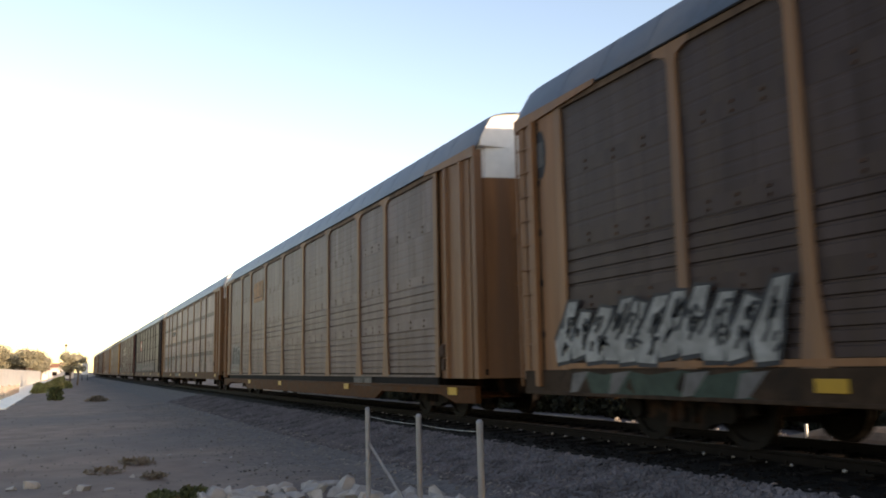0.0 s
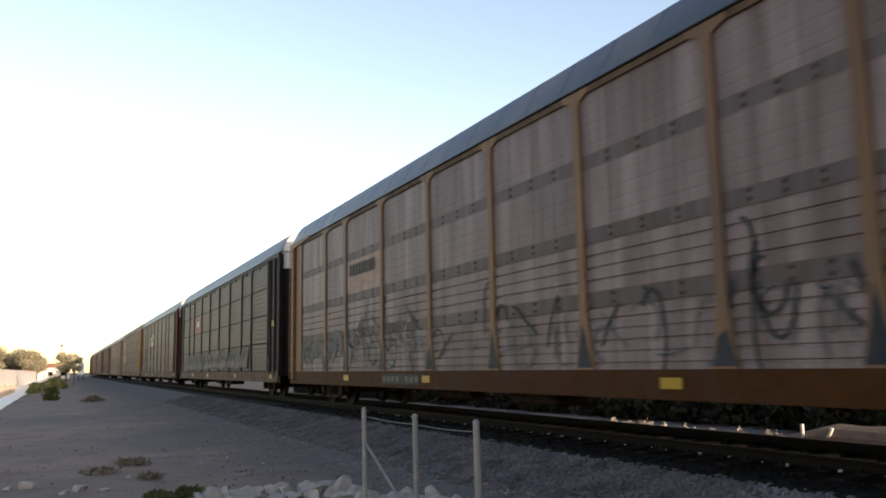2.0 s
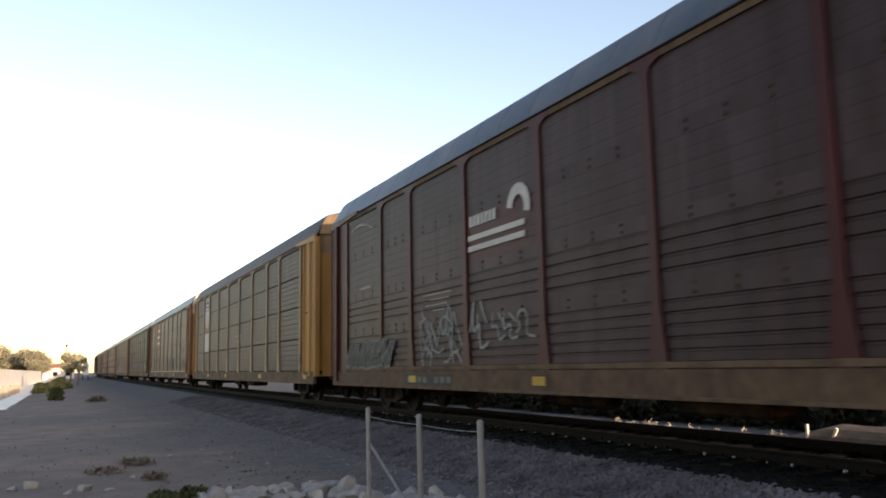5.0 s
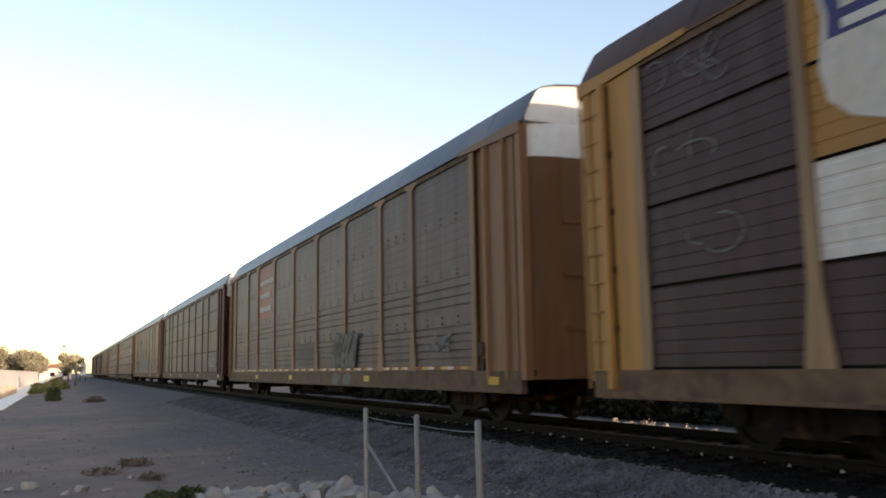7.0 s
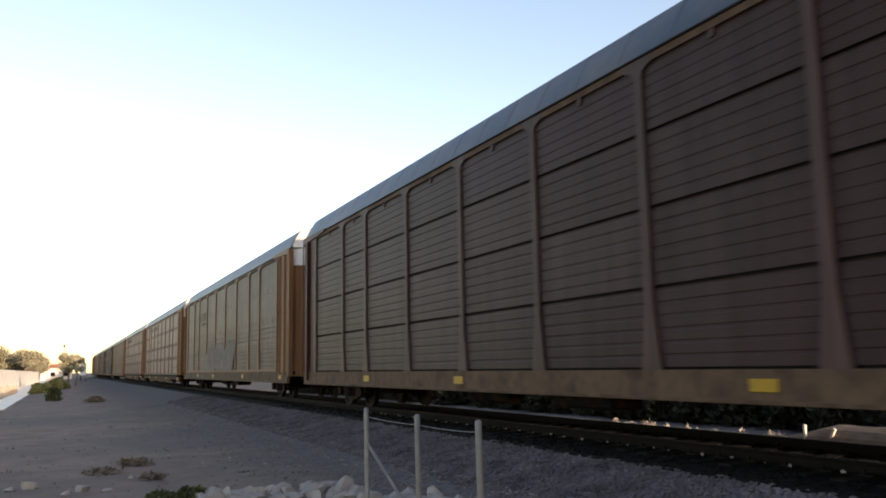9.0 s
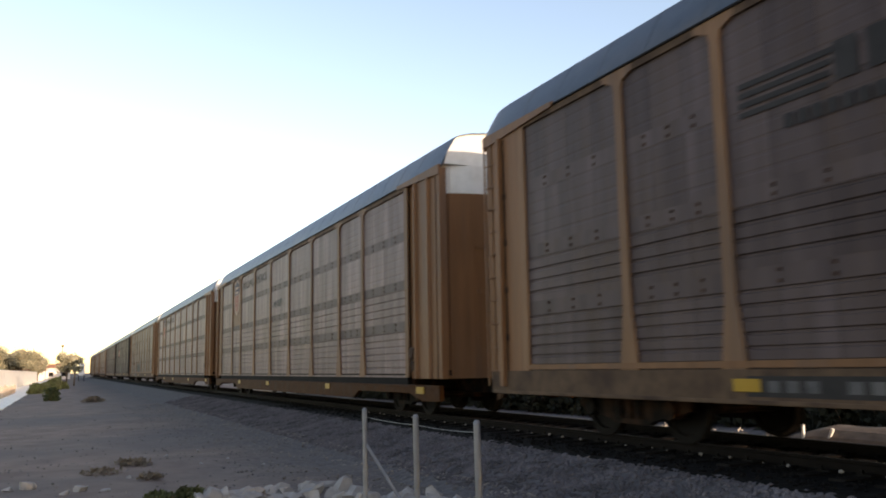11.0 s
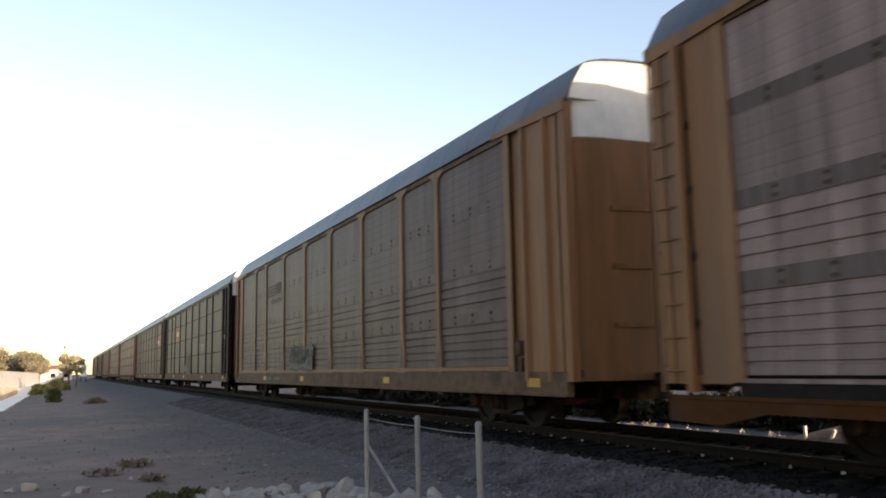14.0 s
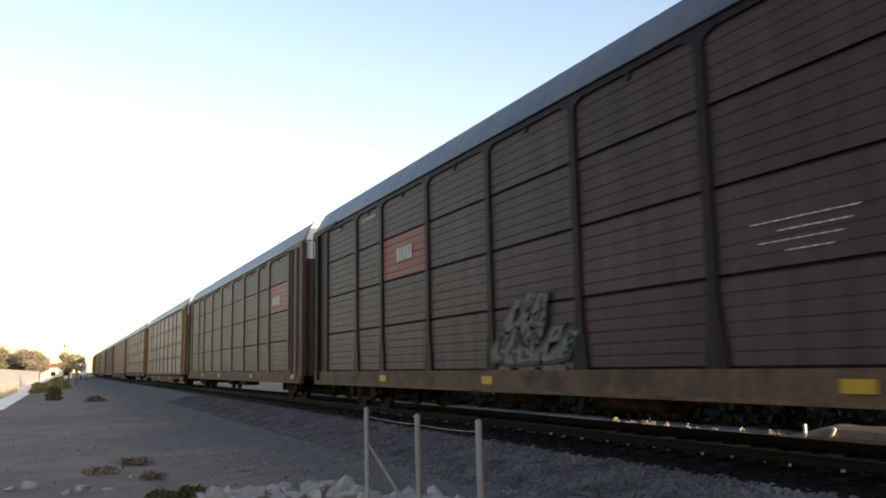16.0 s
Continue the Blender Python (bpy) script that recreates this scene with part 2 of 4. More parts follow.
        bm.faces.new((rings[0][i], rings[0][j], rings[1][j], rings[1][i]))
    bm.faces.new(rings[0][::-1])
    bm.faces.new(rings[1])


def prism(bm, pts, axis, a, b):
    """Extrudes the outline pts (two numbers each) along the axis from a to b."""
    def at(p, c):
        return {"x": (c, p[0], p[1]), "y": (p[0], c, p[1]), "z": (p[0], p[1], c)}[axis]
    lo = [bm.verts.new(at(p, a)) for p in pts]
    hi = [bm.verts.new(at(p, b)) for p in pts]
    n = len(pts)
    for i in range(n):
        j = (i + 1) % n
        bm.faces.new((lo[i], lo[j], hi[j], hi[i]))
    bm.faces.new(lo[::-1])
    bm.faces.new(hi)


def ribbon(bm, pts, width, x, closed=False):
    """A flat painted stroke in the plane of the car's side, through (y, z) points."""
    n = len(pts)
    left, right = [], []
    for i in range(n):
        p = Vector(pts[i])
        a = Vector(pts[(i - 1) % n] if closed or i else pts[0])
        b = Vector(pts[(i + 1) % n] if closed or i < n - 1 else pts[-1])
        d = (b - a)
        d = d.normalized() if d.length > 1e-6 else Vector((1, 0))
        q = Vector((-d.y, d.x)) * width / 2
        left.append(bm.verts.new((x, p.x + q.x, p.y + q.y)))
        right.append(bm.verts.new((x, p.x - q.x, p.y - q.y)))
    for i in range(n if closed else n - 1):
        j = (i + 1) % n
        bm.faces.new((left[i], left[j], right[j], right[i]))


def flat(bm, pts, x):
    bm.faces.new([bm.verts.new((x, p[0], p[1])) for p in pts])


# ---------------------------------------------------------------- the ground and the track
random.seed(3)


def ground_z(x, y):
    prof = [(-4000, -0.9), (-40, -0.9), (-14, -0.75), (-9, -0.62), (-4.2, -0.6), (-3.1, -0.5), (-2.6, -0.42), (2.6, -0.42), (4.6, -0.47), (40, -0.45), (4000, -0.5)]
    for (x0, z0), (x1, z1) in zip(prof, prof[1:]):
        if x0 <= x <= x1:
            z = z0 + (z1 - z0) * (x - x0) / (x1 - x0)
            break
    if abs(x) > 3 and abs(x) < 60 and -30 < y < 300:
        z += 0.05 * noise.noise(Vector((x * 0.7, y * 0.5, 0))) + 0.03 * noise.noise(Vector((x * 2.1, y * 2.1, 3)))
    return z


def build_ground():
    xs = [-4000, -1500, -500, -200, -100, -60, -40, -30, -24, -20, -17] + [-15 + 0.4 * i for i in range(31)] + [-2.6, 2.6, 3.2, 4, 4.6, 5.2, 5.9, 6.6, 8, 10, 13, 17, 22, 30, 40, 60, 100, 200, 500, 1500, 4000]
    ys = [-4000, -1000, -300, -100, -50, -30, -20, -10, -5, 0] + [2 + 0.5 * i for i in range(60)] + [32 + 1.5 * i for i in range(40)] + [95, 105, 120, 140, 170, 210, 260, 330, 450, 700, 1200, 2500, 4500]
    verts = [(x, y, ground_z(x, y)) for y in ys for x in xs]
    n = len(xs)
    faces = [(j * n + i, j * n + i + 1, (j + 1) * n + i + 1, (j + 1) * n + i) for j in range(len(ys) - 1) for i in range(n - 1)]
    me = bpy.data.meshes.new("ground")
    me.from_pydata(verts, [], faces)
    me.materials.append(dirt)
    for f in me.polygons:
        f.use_smooth = True
    tagged(new("ground", me), "dry tan dirt ground with grey gravel patches beside the railway", "ground", kind="structure")


build_ground()

CURVE_AT, CURVE_R = 236.0, 420.0


def line(s):
    """The track's centre line: straight, then a bend to the right. Place and heading."""
    if s <= CURVE_AT:
        return 0.0, s, 0.0
    a = (s - CURVE_AT) / CURVE_R
    return CURVE_R * (1 - math.cos(a)), CURVE_AT + CURVE_R * math.sin(a), -math.degrees(a)


def sweep(name, prof, mat, s0=-160.0, s1=420.0, closed=True, x0=0.0):
    ss = [s0 + 8 * i for i in range(int((s1 - s0) / 8) + 1)]
    verts, faces, n = [], [], len(prof)
    for s in ss:
        cx, cy, h = line(s)
        c, q = math.cos(radians(h)), math.sin(radians(h))
        verts += [(cx + (x + x0) * c, cy + (x + x0) * q, z) for x, z in prof]
    for j in range(len(ss) - 1):
        for i in range(n if closed else n - 1):
            k = (i + 1) % n
            faces.append((j * n + i, j * n + k, (j + 1) * n + k, (j + 1) * n + i))
    me = bpy.data.meshes.new(name)
    me.from_pydata(verts, [], faces)
    me.materials.append(mat)
    bm = bmesh.new()
    bm.from_mesh(me)
    bmesh.ops.recalc_face_normals(bm, faces=bm.faces)
    bm.to_mesh(me)
    bm.free()
    return me


track = tagged(new("track"), "straight railway track with dark ties on grey ballast", "railway track", kind="structure")
part("ballast_shoulder", sweep("ballast_shoulder", [(-4.3, -0.75), (-3.6, -0.52), (-1.98, -0.17), (1.98, -0.17), (3.6, -0.5), (4.3, -0.75)], ballast_m), track)
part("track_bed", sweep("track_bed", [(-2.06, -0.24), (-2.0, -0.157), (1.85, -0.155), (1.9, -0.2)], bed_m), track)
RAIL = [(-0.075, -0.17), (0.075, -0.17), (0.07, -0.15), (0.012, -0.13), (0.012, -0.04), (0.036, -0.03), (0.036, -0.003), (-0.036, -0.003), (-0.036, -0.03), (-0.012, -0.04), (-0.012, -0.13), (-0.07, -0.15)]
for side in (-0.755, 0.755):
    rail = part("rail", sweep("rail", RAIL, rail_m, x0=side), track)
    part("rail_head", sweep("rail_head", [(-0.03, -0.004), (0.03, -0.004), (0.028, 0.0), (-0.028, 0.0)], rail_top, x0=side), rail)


# ---------------------------------------------------------------- the train
HALF = 13.36                 # half a car, over its side edges
PITCH = 28.6                 # car to car
SPEED, FIRST = 20.7, 11.72   # metres a second; far edge of the first car at 0 s
POSTS = [-8.5, -6.5, -3.7, -0.9, 1.9, 4.7, 7.5, 9.4]
NEAR, FAR = -11.5, 12.1   # where the corrugated side begins and ends
SX = -1.5


def corrugated(w, h, pitch, deep):
    """A steel sheet pressed into flat ridges and sunken grooves."""
    def make(bm):
        n = max(2, round(h / pitch))
        p = h / n
        prof = [(0.0, 0.0)]
        for i in range(n):
            z = i * p
            d = deep * (1.0, 0.8, 0.95, 0.7, 1.05)[i % 5]      # pressed and dented to uneven depth
            prof += [(-0.05 * deep, z + 0.66 * p), (d, z + 0.74 * p), (d, z + 0.91 * p), (0.0, z + p)]
        lo = [bm.verts.new((x, -w / 2, z)) for x, z in prof]
        hi = [bm.verts.new((x, w / 2, z)) for x, z in prof]
        for i in range(len(prof) - 1):
            bm.faces.new((lo[i], hi[i], hi[i + 1], lo[i + 1]))
    return make


BANDS = [(1.82, 2.04), (2.75, 2.95), (3.82, 4.03)]     # flat bands where the decks are bolted on


def make_band(bm):
    box(bm, -1.497, -1.465, NEAR, FAR, -0.115, 0.115)


def bolts_of(w):
    # pairs of bolt heads on the bands at each sheet joint
    def make(bm):
        for z0, z1 in BANDS:
            for f in (-0.25, 0.0, 0.25):
                for z in (z0 + 0.05, z1 - 0.05):
                    box(bm, -1.513, -1.49, f * w - 0.022, f * w + 0.022, z - 0.02, z + 0.02)
    return make


def make_chord(bm):
    # the plate along the top of the side, under the eave
    box(bm, -1.538, -1.46, NEAR, FAR, 4.935, 5.032)


def make_tab(bm):
    prism(bm, [(-0.05, 4.95), (0.05, 4.95), (0.035, 4.83), (-0.035, 4.83)], "x", -1.53, -1.49)


def make_lip(bm):
    box(bm, -1.535, -1.47, NEAR + 0.1, FAR - 0.1, 0.815, 0.862)


def make_post(bm):
    # a hat-shaped upright that flares at its foot and spreads under the eave
    out = [(-0.21, 0.82), (0.21, 0.82), (0.085, 1.75), (0.075, 4.76), (0.11, 4.86), (0.34, 4.95), (0.34, 5.03), (-0.34, 5.03), (-0.34, 4.95), (-0.11, 4.86), (-0.075, 4.76), (-0.085, 1.75)]
    prism(bm, out, "x", -1.542, -1.50)


def make_end_post(bm):
    prism(bm, [(-0.09, 0.82), (0.09, 0.82), (0.09, 5.03), (-0.09, 5.03)], "x", -1.54, -1.50)


ROOF = [(-1.535, 5.05), (-1.53, 5.12), (-1.40, 5.37), (-1.22, 5.67), (-1.10, 5.755), (-0.85, 5.815), (-0.45, 5.86), (0, 5.88), (0.45, 5.86), (0.85, 5.815), (1.10, 5.755), (1.22, 5.67), (1.40, 5.37), (1.53, 5.12), (1.535, 5.05)]


def make_roof(bm):
    # panels with low ribs across, ends slightly rounded
    ys = [-HALF - 0.08, -HALF + 0.2] + [-HALF + 0.2 + 26.32 * i / 24 for i in range(1, 24)] + [HALF - 0.2, HALF + 0.08]
    rows = []
    for k, y in enumerate(ys):
        drop = 0.02 if k in (0, len(ys) - 1) else 0.0
        rows.append([bm.verts.new((x * (1 - drop * 0.5), y, z - drop)) for x, z in ROOF])
    for a, b in zip(rows, rows[1:]):
        for i in range(len(ROOF) - 1):
            bm.faces.new((a[i], a[i + 1], b[i + 1], b[i]))


def make_roof_rib(bm):
    prism(bm, [(x * 1.002, z + 0.003) for x, z in ROOF[1:-1]] + [(1.2, 5.1), (-1.2, 5.1)], "y", -0.015, 0.015)


def make_eave(bm):
    box(bm, -1.56, -1.46, -HALF + 0.05, HALF - 0.05, 5.034, 5.062)
    box(bm, 1.46, 1.56, -HALF + 0.05, HALF - 0.05, 5.034, 5.062)


def make_gusset(bm):
    # the plate under the eave over a car's end, deeper towards the corner
    prism(bm, [(-1.2, 5.02), (1.15, 4.90), (1.15, 5.1), (-1.2, 5.1)], "x", -1.575, -1.5)


def make_far_side(bm):
    box(bm, 1.46, 1.5, -HALF + 0.02, HALF - 0.02, 0.98, 5.04)
    for y in POSTS + [NEAR, FAR]:
        box(bm, 1.5, 1.58, y - 0.08, y + 0.08, 0.98, 5.04)


def make_liner(bm):
    box(bm, -1.452, -1.44, NEAR, FAR, 0.88, 5.04)


def make_door(bm):
    # one leaf of the tall end doors, bowed outwards
    prism(bm, [(0.015, 0.26), (0.8, 0.22), (1.28, 0.10), (1.44, 0.0), (1.44, -0.08), (0.015, -0.08)], "z", 0.80, 4.54)


def make_strap(bm):
    prism(bm, [(0.05, 0.24), (0.05, 0.29), (0.75, 0.25), (0.75, 0.2)], "z", 0, 0.07)


def make_door_top(bm):
    prism(bm, [(-1.40, -0.08), (-1.40, 0.02), (-1.24, 0.11), (-0.8, 0.22), (0.8, 0.22), (1.24, 0.11), (1.40, 0.02), (1.40, -0.08)], "z", 4.545, 5.13)


def make_roof_end(bm):
    # arched cap that closes the roof
    pts = [(x * 0.975, z - 0.012) for x, z in ROOF[2:-2]] + [(1.42, 5.134), (-1.42, 5.134)]
    prism(bm, pts, "y", -0.08, 0.10)


def sill_low(bm):
    # deep side sill, cut up over the trucks
    out = [(-HALF + 0.1, 0.66), (-HALF + 0.1, 0.36), (-12.4, 0.34), (-11.7, 0.49), (-8.3, 0.49), (-7.8, 0.30), (7.8, 0.30), (8.3, 0.49), (11.7, 0.49), (12.4, 0.34), (HALF - 0.1, 0.36), (HALF - 0.1, 0.66)]
    prism(bm, out, "x", -0.05, 0.05)


def sill_high(bm):
    out = [(-HALF + 0.1, 0.95), (-HALF + 0.1, 0.60), (HALF - 0.1, 0.60), (HALF - 0.1, 0.95)]
    prism(bm, out, "x", -0.05, 0.05)


def make_flange(bm):
    box(bm, -0.06, 0.06, -HALF + 0.12, HALF - 0.12, -0.025, 0.025, 0.006)


def make_deck_edge(bm):
    box(bm, -1.525, -1.47, NEAR, FAR, 0.665, 0.81)


def make_strip(bm):
    box(bm, -1.548, -1.47, NEAR, FAR, 0.968, 1.045)


def make_frame(bm):
    box(bm, -1.44, 1.44, -HALF + 0.1, HALF - 0.1, 0.86, 0.97)
    box(bm, -0.3, 0.3, -HALF + 0.1, HALF - 0.1, 0.5, 0.86)
    for i in range(-5, 6):
        box(bm, -1.4, 1.4, i * 2.3 - 0.06, i * 2.3 + 0.06, 0.58, 0.86)
    box(bm, -1.1, -0.5, -2.2, -0.6, 0.36, 0.8, 0.05)
    tube(bm, (-0.9, 1.0, 0.55), (-0.9, 2.6, 0.55), 0.2, seg=10)


def make_coupler(bm):
    box(bm, -0.1, 0.1, 0.0, 0.75, 0.72, 0.92, 0.03)
    box(bm, -0.18, 0.16, 0.7, 1.02, 0.68, 0.98, 0.05)
    tube(bm, (-0.35, 0.2, 0.75), (-0.3, 0.8, 0.35), 0.025)


def make_truck_frame(bm):
    for s in (-1, 1):
        out = [(-1.25, 0.42), (-1.2, 0.58), (-0.6, 0.74), (0.6, 0.74), (1.2, 0.58), (1.25, 0.42), (0.95, 0.34), (0.5, 0.26), (0.4, 0.2), (-0.4, 0.2), (-0.5, 0.26), (-0.95, 0.34)]
        prism(bm, out, "x", s * 0.98 - 0.06, s * 0.98 + 0.06)
        for y in (-0.9, 0.9):
            tube(bm, (s * 0.9, y, 0.42), (s * 1.12, y, 0.42), 0.13, seg=10)
        for y in (-0.22, 0, 0.22):
            tube(bm, (s * 1.02, y, 0.28), (s * 1.02, y, 0.52), 0.08, seg=8)
    box(bm, -1.05, 1.05, -0.25, 0.25, 0.46, 0.7, 0.03)
    for y in (-0.9, 0.9):
        tube(bm, (-0.9, y, 0.42), (0.9, y, 0.42), 0.075)


def make_wheel(bm):
    prof = [(0.0, 0.42), (0.1, 0.425), (0.13, 0.45), (0.14, 0.45), (0.14, 0.36), (0.1, 0.34), (0.08, 0.14), (0.14, 0.12), (0.14, 0.0)]
    back = [(0.0, 0.36), (0.03, 0.34), (0.05, 0.14), (-0.02, 0.12), (-0.02, 0.0)]
    ring = back[::-1] + prof
    seg = 20
    loops = [[bm.verts.new((x, r * math.cos(2 * math.pi * i / seg), r * math.sin(2 * math.pi * i / seg))) for i in range(seg)] for x, r in ring if r > 0]
    for a, b in zip(loops, loops[1:]):
        for i in range(seg):
            j = (i + 1) % seg
            bm.faces.new((a[i], a[j], b[j], b[i]))
    bm.faces.new(loops[0])
    bm.faces.new(loops[-1])


def make_rails(bm):
    box(bm, -1.60, -1.575, 0.27, 0.30, 0.7, 4.9)
    for z in (1.0, 2.4, 3.8, 4.85):
        box(bm, -1.59, -1.5, 0.275, 0.295, z, z + 0.03)


def make_rung(bm):
    tube(bm, (-1.572, -0.16, 0), (-1.572, 0.28, 0), 0.011, seg=6)


def make_far_plate(bm):
    box(bm, -1.535, -1.49, FAR + 0.09, HALF - 0.25, 0.80, 5.04)


def make_near_plate(bm):
    # set back beside the last post, then proud again towards the corner
    prism(bm, [(-1.46, NEAR - 0.08), (-1.46, NEAR - 0.55), (-1.53, NEAR - 0.65), (-1.53, -HALF + 0.24), (-1.42, -HALF + 0.24), (-1.42, NEAR - 0.08)], "z", 0.80, 5.04)


def make_rib(bm):
    prism(bm, [(-1.595, -0.03), (-1.5, -0.07), (-1.5, 0.07), (-1.595, 0.03)], "z", 0.80, 4.95)


def make_stile(bm):
    # the stout upright beside the end ladder
    prism(bm, [(-1.625, -0.05), (-1.61, -0.065), (-1.5, -0.065), (-1.5, 0.065), (-1.61, 0.065), (-1.625, 0.05)], "z", 0.70, 4.93)


def make_stile_gap(bm):
    # the slot behind the upright, with rust-eaten brackets across it
    box(bm, -1.541, -1.5, -0.022, 0.022, 0.9, 4.9)
    for z in (1.5, 2.3, 3.1, 3.9):
        box(bm, -1.556, -1.5, -0.05, 0.03, z - 0.05, z + 0.05, 0.01)


def make_corner(bm):
    prism(bm, [(-1.55, -0.13), (-1.56, 0.0), (-1.52, 0.10), (-1.40, 0.13), (-1.40, -0.13)], "z", 0.80, 5.04)


def make_brake(bm):
    box(bm, -0.07, 0.0, -0.13, 0.13, -0.1, 0.16, 0.02)
    tube(bm, (-0.09, 0, 0.04), (-0.065, 0, 0.04), 0.11, seg=14)
    box(bm, -0.06, 0.0, -0.06, 0.06, -0.35, -0.12)


def make_reflector(bm):
    box(bm, -1.572, -1.56, -0.2, 0.2, -0.07, 0.07, 0.004)


LOOKS = {
    # post, panel, end, sill, sill shape, roof, seam, end top
    "yellow": (faded_post, grey, yellow, orange_sill, "low", roof_m, "band", white_end),
    "yellow_soot": (faded_post, soot_panel, yellow, sooty_sill, "high", roof_m, "fine", white_end),
    "yellow_plain": (faded_post, grey_brown, yellow, orange_sill, "low", roof_m, "fine", white_end),
    "yellow_tan": (faded_post, grey_cool, yellow, tan, "high", roof_m, "fine", white_end),
    "yellow_rust": (faded_post, grey, yellow, orange_sill, "high", roof_m, "band", white_end),
    "old_yellow": (cream_post, dark_panel, yellow_old, tan, "high", roof_dark, "gap", cream_post),
    "black": (black_paint, dark_panel, black_paint, tan, "high", roof_m, "gap", white_end),
    "maroon": (maroon, dark_panel, maroon, tan, "high", roof_m, "fine", white_end),
    "brown": (brown_dark, brown_panel, maroon, tan, "high", roof_m, "gap", white_end),
    "brown_black": (brown_dark, brown_panel, brown_dark, tan, "high", roof_m, "gap", white_end),
}
ROWS = {"band": [(0.90, 1.82), (2.04, 2.75), (2.95, 3.82), (4.03, 4.93)],
        "gap": [(0.985, 1.975), (2.015, 3.01), (3.05, 4.01), (4.05, 4.93)]}
ROWS["fine"] = ROWS["band"]


def build_car(look_name, label, painted={}, bolts=False):
    post, panel, end, sill, shape, roof, seam, end_top = LOOKS[look_name]
    car = tagged(new("autorack_car"), label, "railcar", group="cars of the freight train")
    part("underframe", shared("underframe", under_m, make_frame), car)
    for x in (-1.51, 1.51):
        beam = part("side_sill", shared(("side_sill", shape), sill, sill_low if shape == "low" else sill_high), car, at=(x, 0, 0))
        part("flange", shared("flange", sill, make_flange), beam, at=(0, 0, 0.64 if shape == "low" else 0.60))
    if shape == "low":
        part("deck_edge", shared("deck_edge", gap_m, make_deck_edge), car)
        part("deck_lip", shared("deck_lip", panel, make_lip), car)
    elif seam == "fine":
        part("deck_edge", shared("deck_strip", end if post is faded_post else sill, make_strip), car)
    top = part("roof", shared("roof", roof, make_roof, True), car)
    for i in range(1, 24):
        part("roof_rib", shared("roof_rib", roof, make_roof_rib), top, at=(0, -HALF + 0.2 + 26.32 * i / 24, 0))
    part("eave_rail", shared("eave_rail", tan if look_name == "old_yellow" else gap_m, make_eave), car)
    part("far_side_wall", shared("far_side_wall", panel, make_far_side), car)
    part("top_chord", shared("top_chord", black_paint if post is black_paint else tan, make_chord), car)
    part("side_backing", shared("side_backing", gap_m, make_liner), car)
    if seam != "gap":
        for z0, z1 in BANDS:
            part("deck_band", shared("deck_band", band_m if seam == "band" else panel, make_band), car, at=(0, 0, (z0 + z1) / 2))
    edges = [NEAR] + POSTS + [FAR]
    for a, b in zip(edges, edges[1:]):
        w = round(b - a, 3)
        bay = edges[::-1].index(b)
        if bolts:
            if seam == "gap":
                part("panel_tab", shared("panel_tab", post, make_tab), car, at=(0, (a + b) / 2, 0))
            else:
                tagged(part("bolts", shared(("bolts", w), rust_m, bolts_of(w)), car, at=(0, (a + b) / 2, 0)), kind="stuff")
        for row, (z0, z1) in enumerate(ROWS[seam]):
            h = round(z1 - z0, 3)
            m = painted.get((bay, row), panel)
            deep = 0.008 if seam == "gap" else 0.0035 if row > 1 else 0.024
            n = 1 if seam == "gap" or not bolts else 4 if w > 2.3 else 3      # sheets side by side
            v = round(w / n - (0.007 if n > 1 else 0.0), 4)
            for i in range(n):
                part("side_panel", shared(("side_panel", v, h, deep), m, corrugated(v, h, 0.16, deep)), car, "repainted panel" if m is not panel else "", at=(SX, a + w / n * (i + 0.5), z0))
    for y in POSTS:
        part("post", shared("post", post, make_post), car, at=(0, y, 0))
    for y in (NEAR, FAR):
        part("post", shared("end_post", post, make_end_post), car, at=(0, y, 0))
    for s in (-1, 1):
        part("end_plate", shared("far_plate" if s > 0 else "near_plate", end, make_far_plate if s > 0 else make_near_plate), car)
        part("corner_post", shared("corner_post", end, make_corner), car, at=(0, s * (HALF - 0.10), 0))
        g = part("eave_gusset", shared("eave_gusset", end, make_gusset), car, at=(0, s * 12.25, 0))
        for w in (-1, 1):
            d = part("end_door", shared("end_door", end, make_door), car, at=(0, s * (HALF - 0.2), 0))
            d.scale = (w, s, 1)
            for z in (1.6, 2.5, 3.4):
                part("strap", shared("strap", end, make_strap), d, at=(0, 0, z))
        t = part("end_door_top", shared("end_door_top", end_top, make_door_top), car, "white-painted upper end" if end_top is white_end else "", at=(0, s * (HALF - 0.2), 0))
        c = part("roof_end", shared("roof_end", end_top, make_roof_end), car, at=(0, s * (HALF - 0.1), 0))
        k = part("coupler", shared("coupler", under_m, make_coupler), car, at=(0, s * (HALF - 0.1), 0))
        if s < 0:
            for o in (t, c, k):
                o.rotation_euler = (0, 0, math.pi)
            g.scale = (1, -1, 1)
            part("stile", shared("stile", end, make_stile), car, at=(0, HALF - 0.56, 0))
            part("stile_gap", shared("stile_gap", gap_m, make_stile_gap), car, at=(0, HALF - 0.65, 0))
            for y in (-12.1, -12.8):
                part("rib", shared("rib", end, make_rib), car, at=(0, y, 0))
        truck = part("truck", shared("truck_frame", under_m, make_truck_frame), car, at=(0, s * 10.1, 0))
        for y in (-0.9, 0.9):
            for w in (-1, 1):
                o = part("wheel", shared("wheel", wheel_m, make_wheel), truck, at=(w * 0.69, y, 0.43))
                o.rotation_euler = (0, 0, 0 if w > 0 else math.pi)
    brake = part("hand_brake", shared("hand_brake", rust_m, make_brake), car, "rusty brake housing", at=(-1.5, -11.84, 1.3))
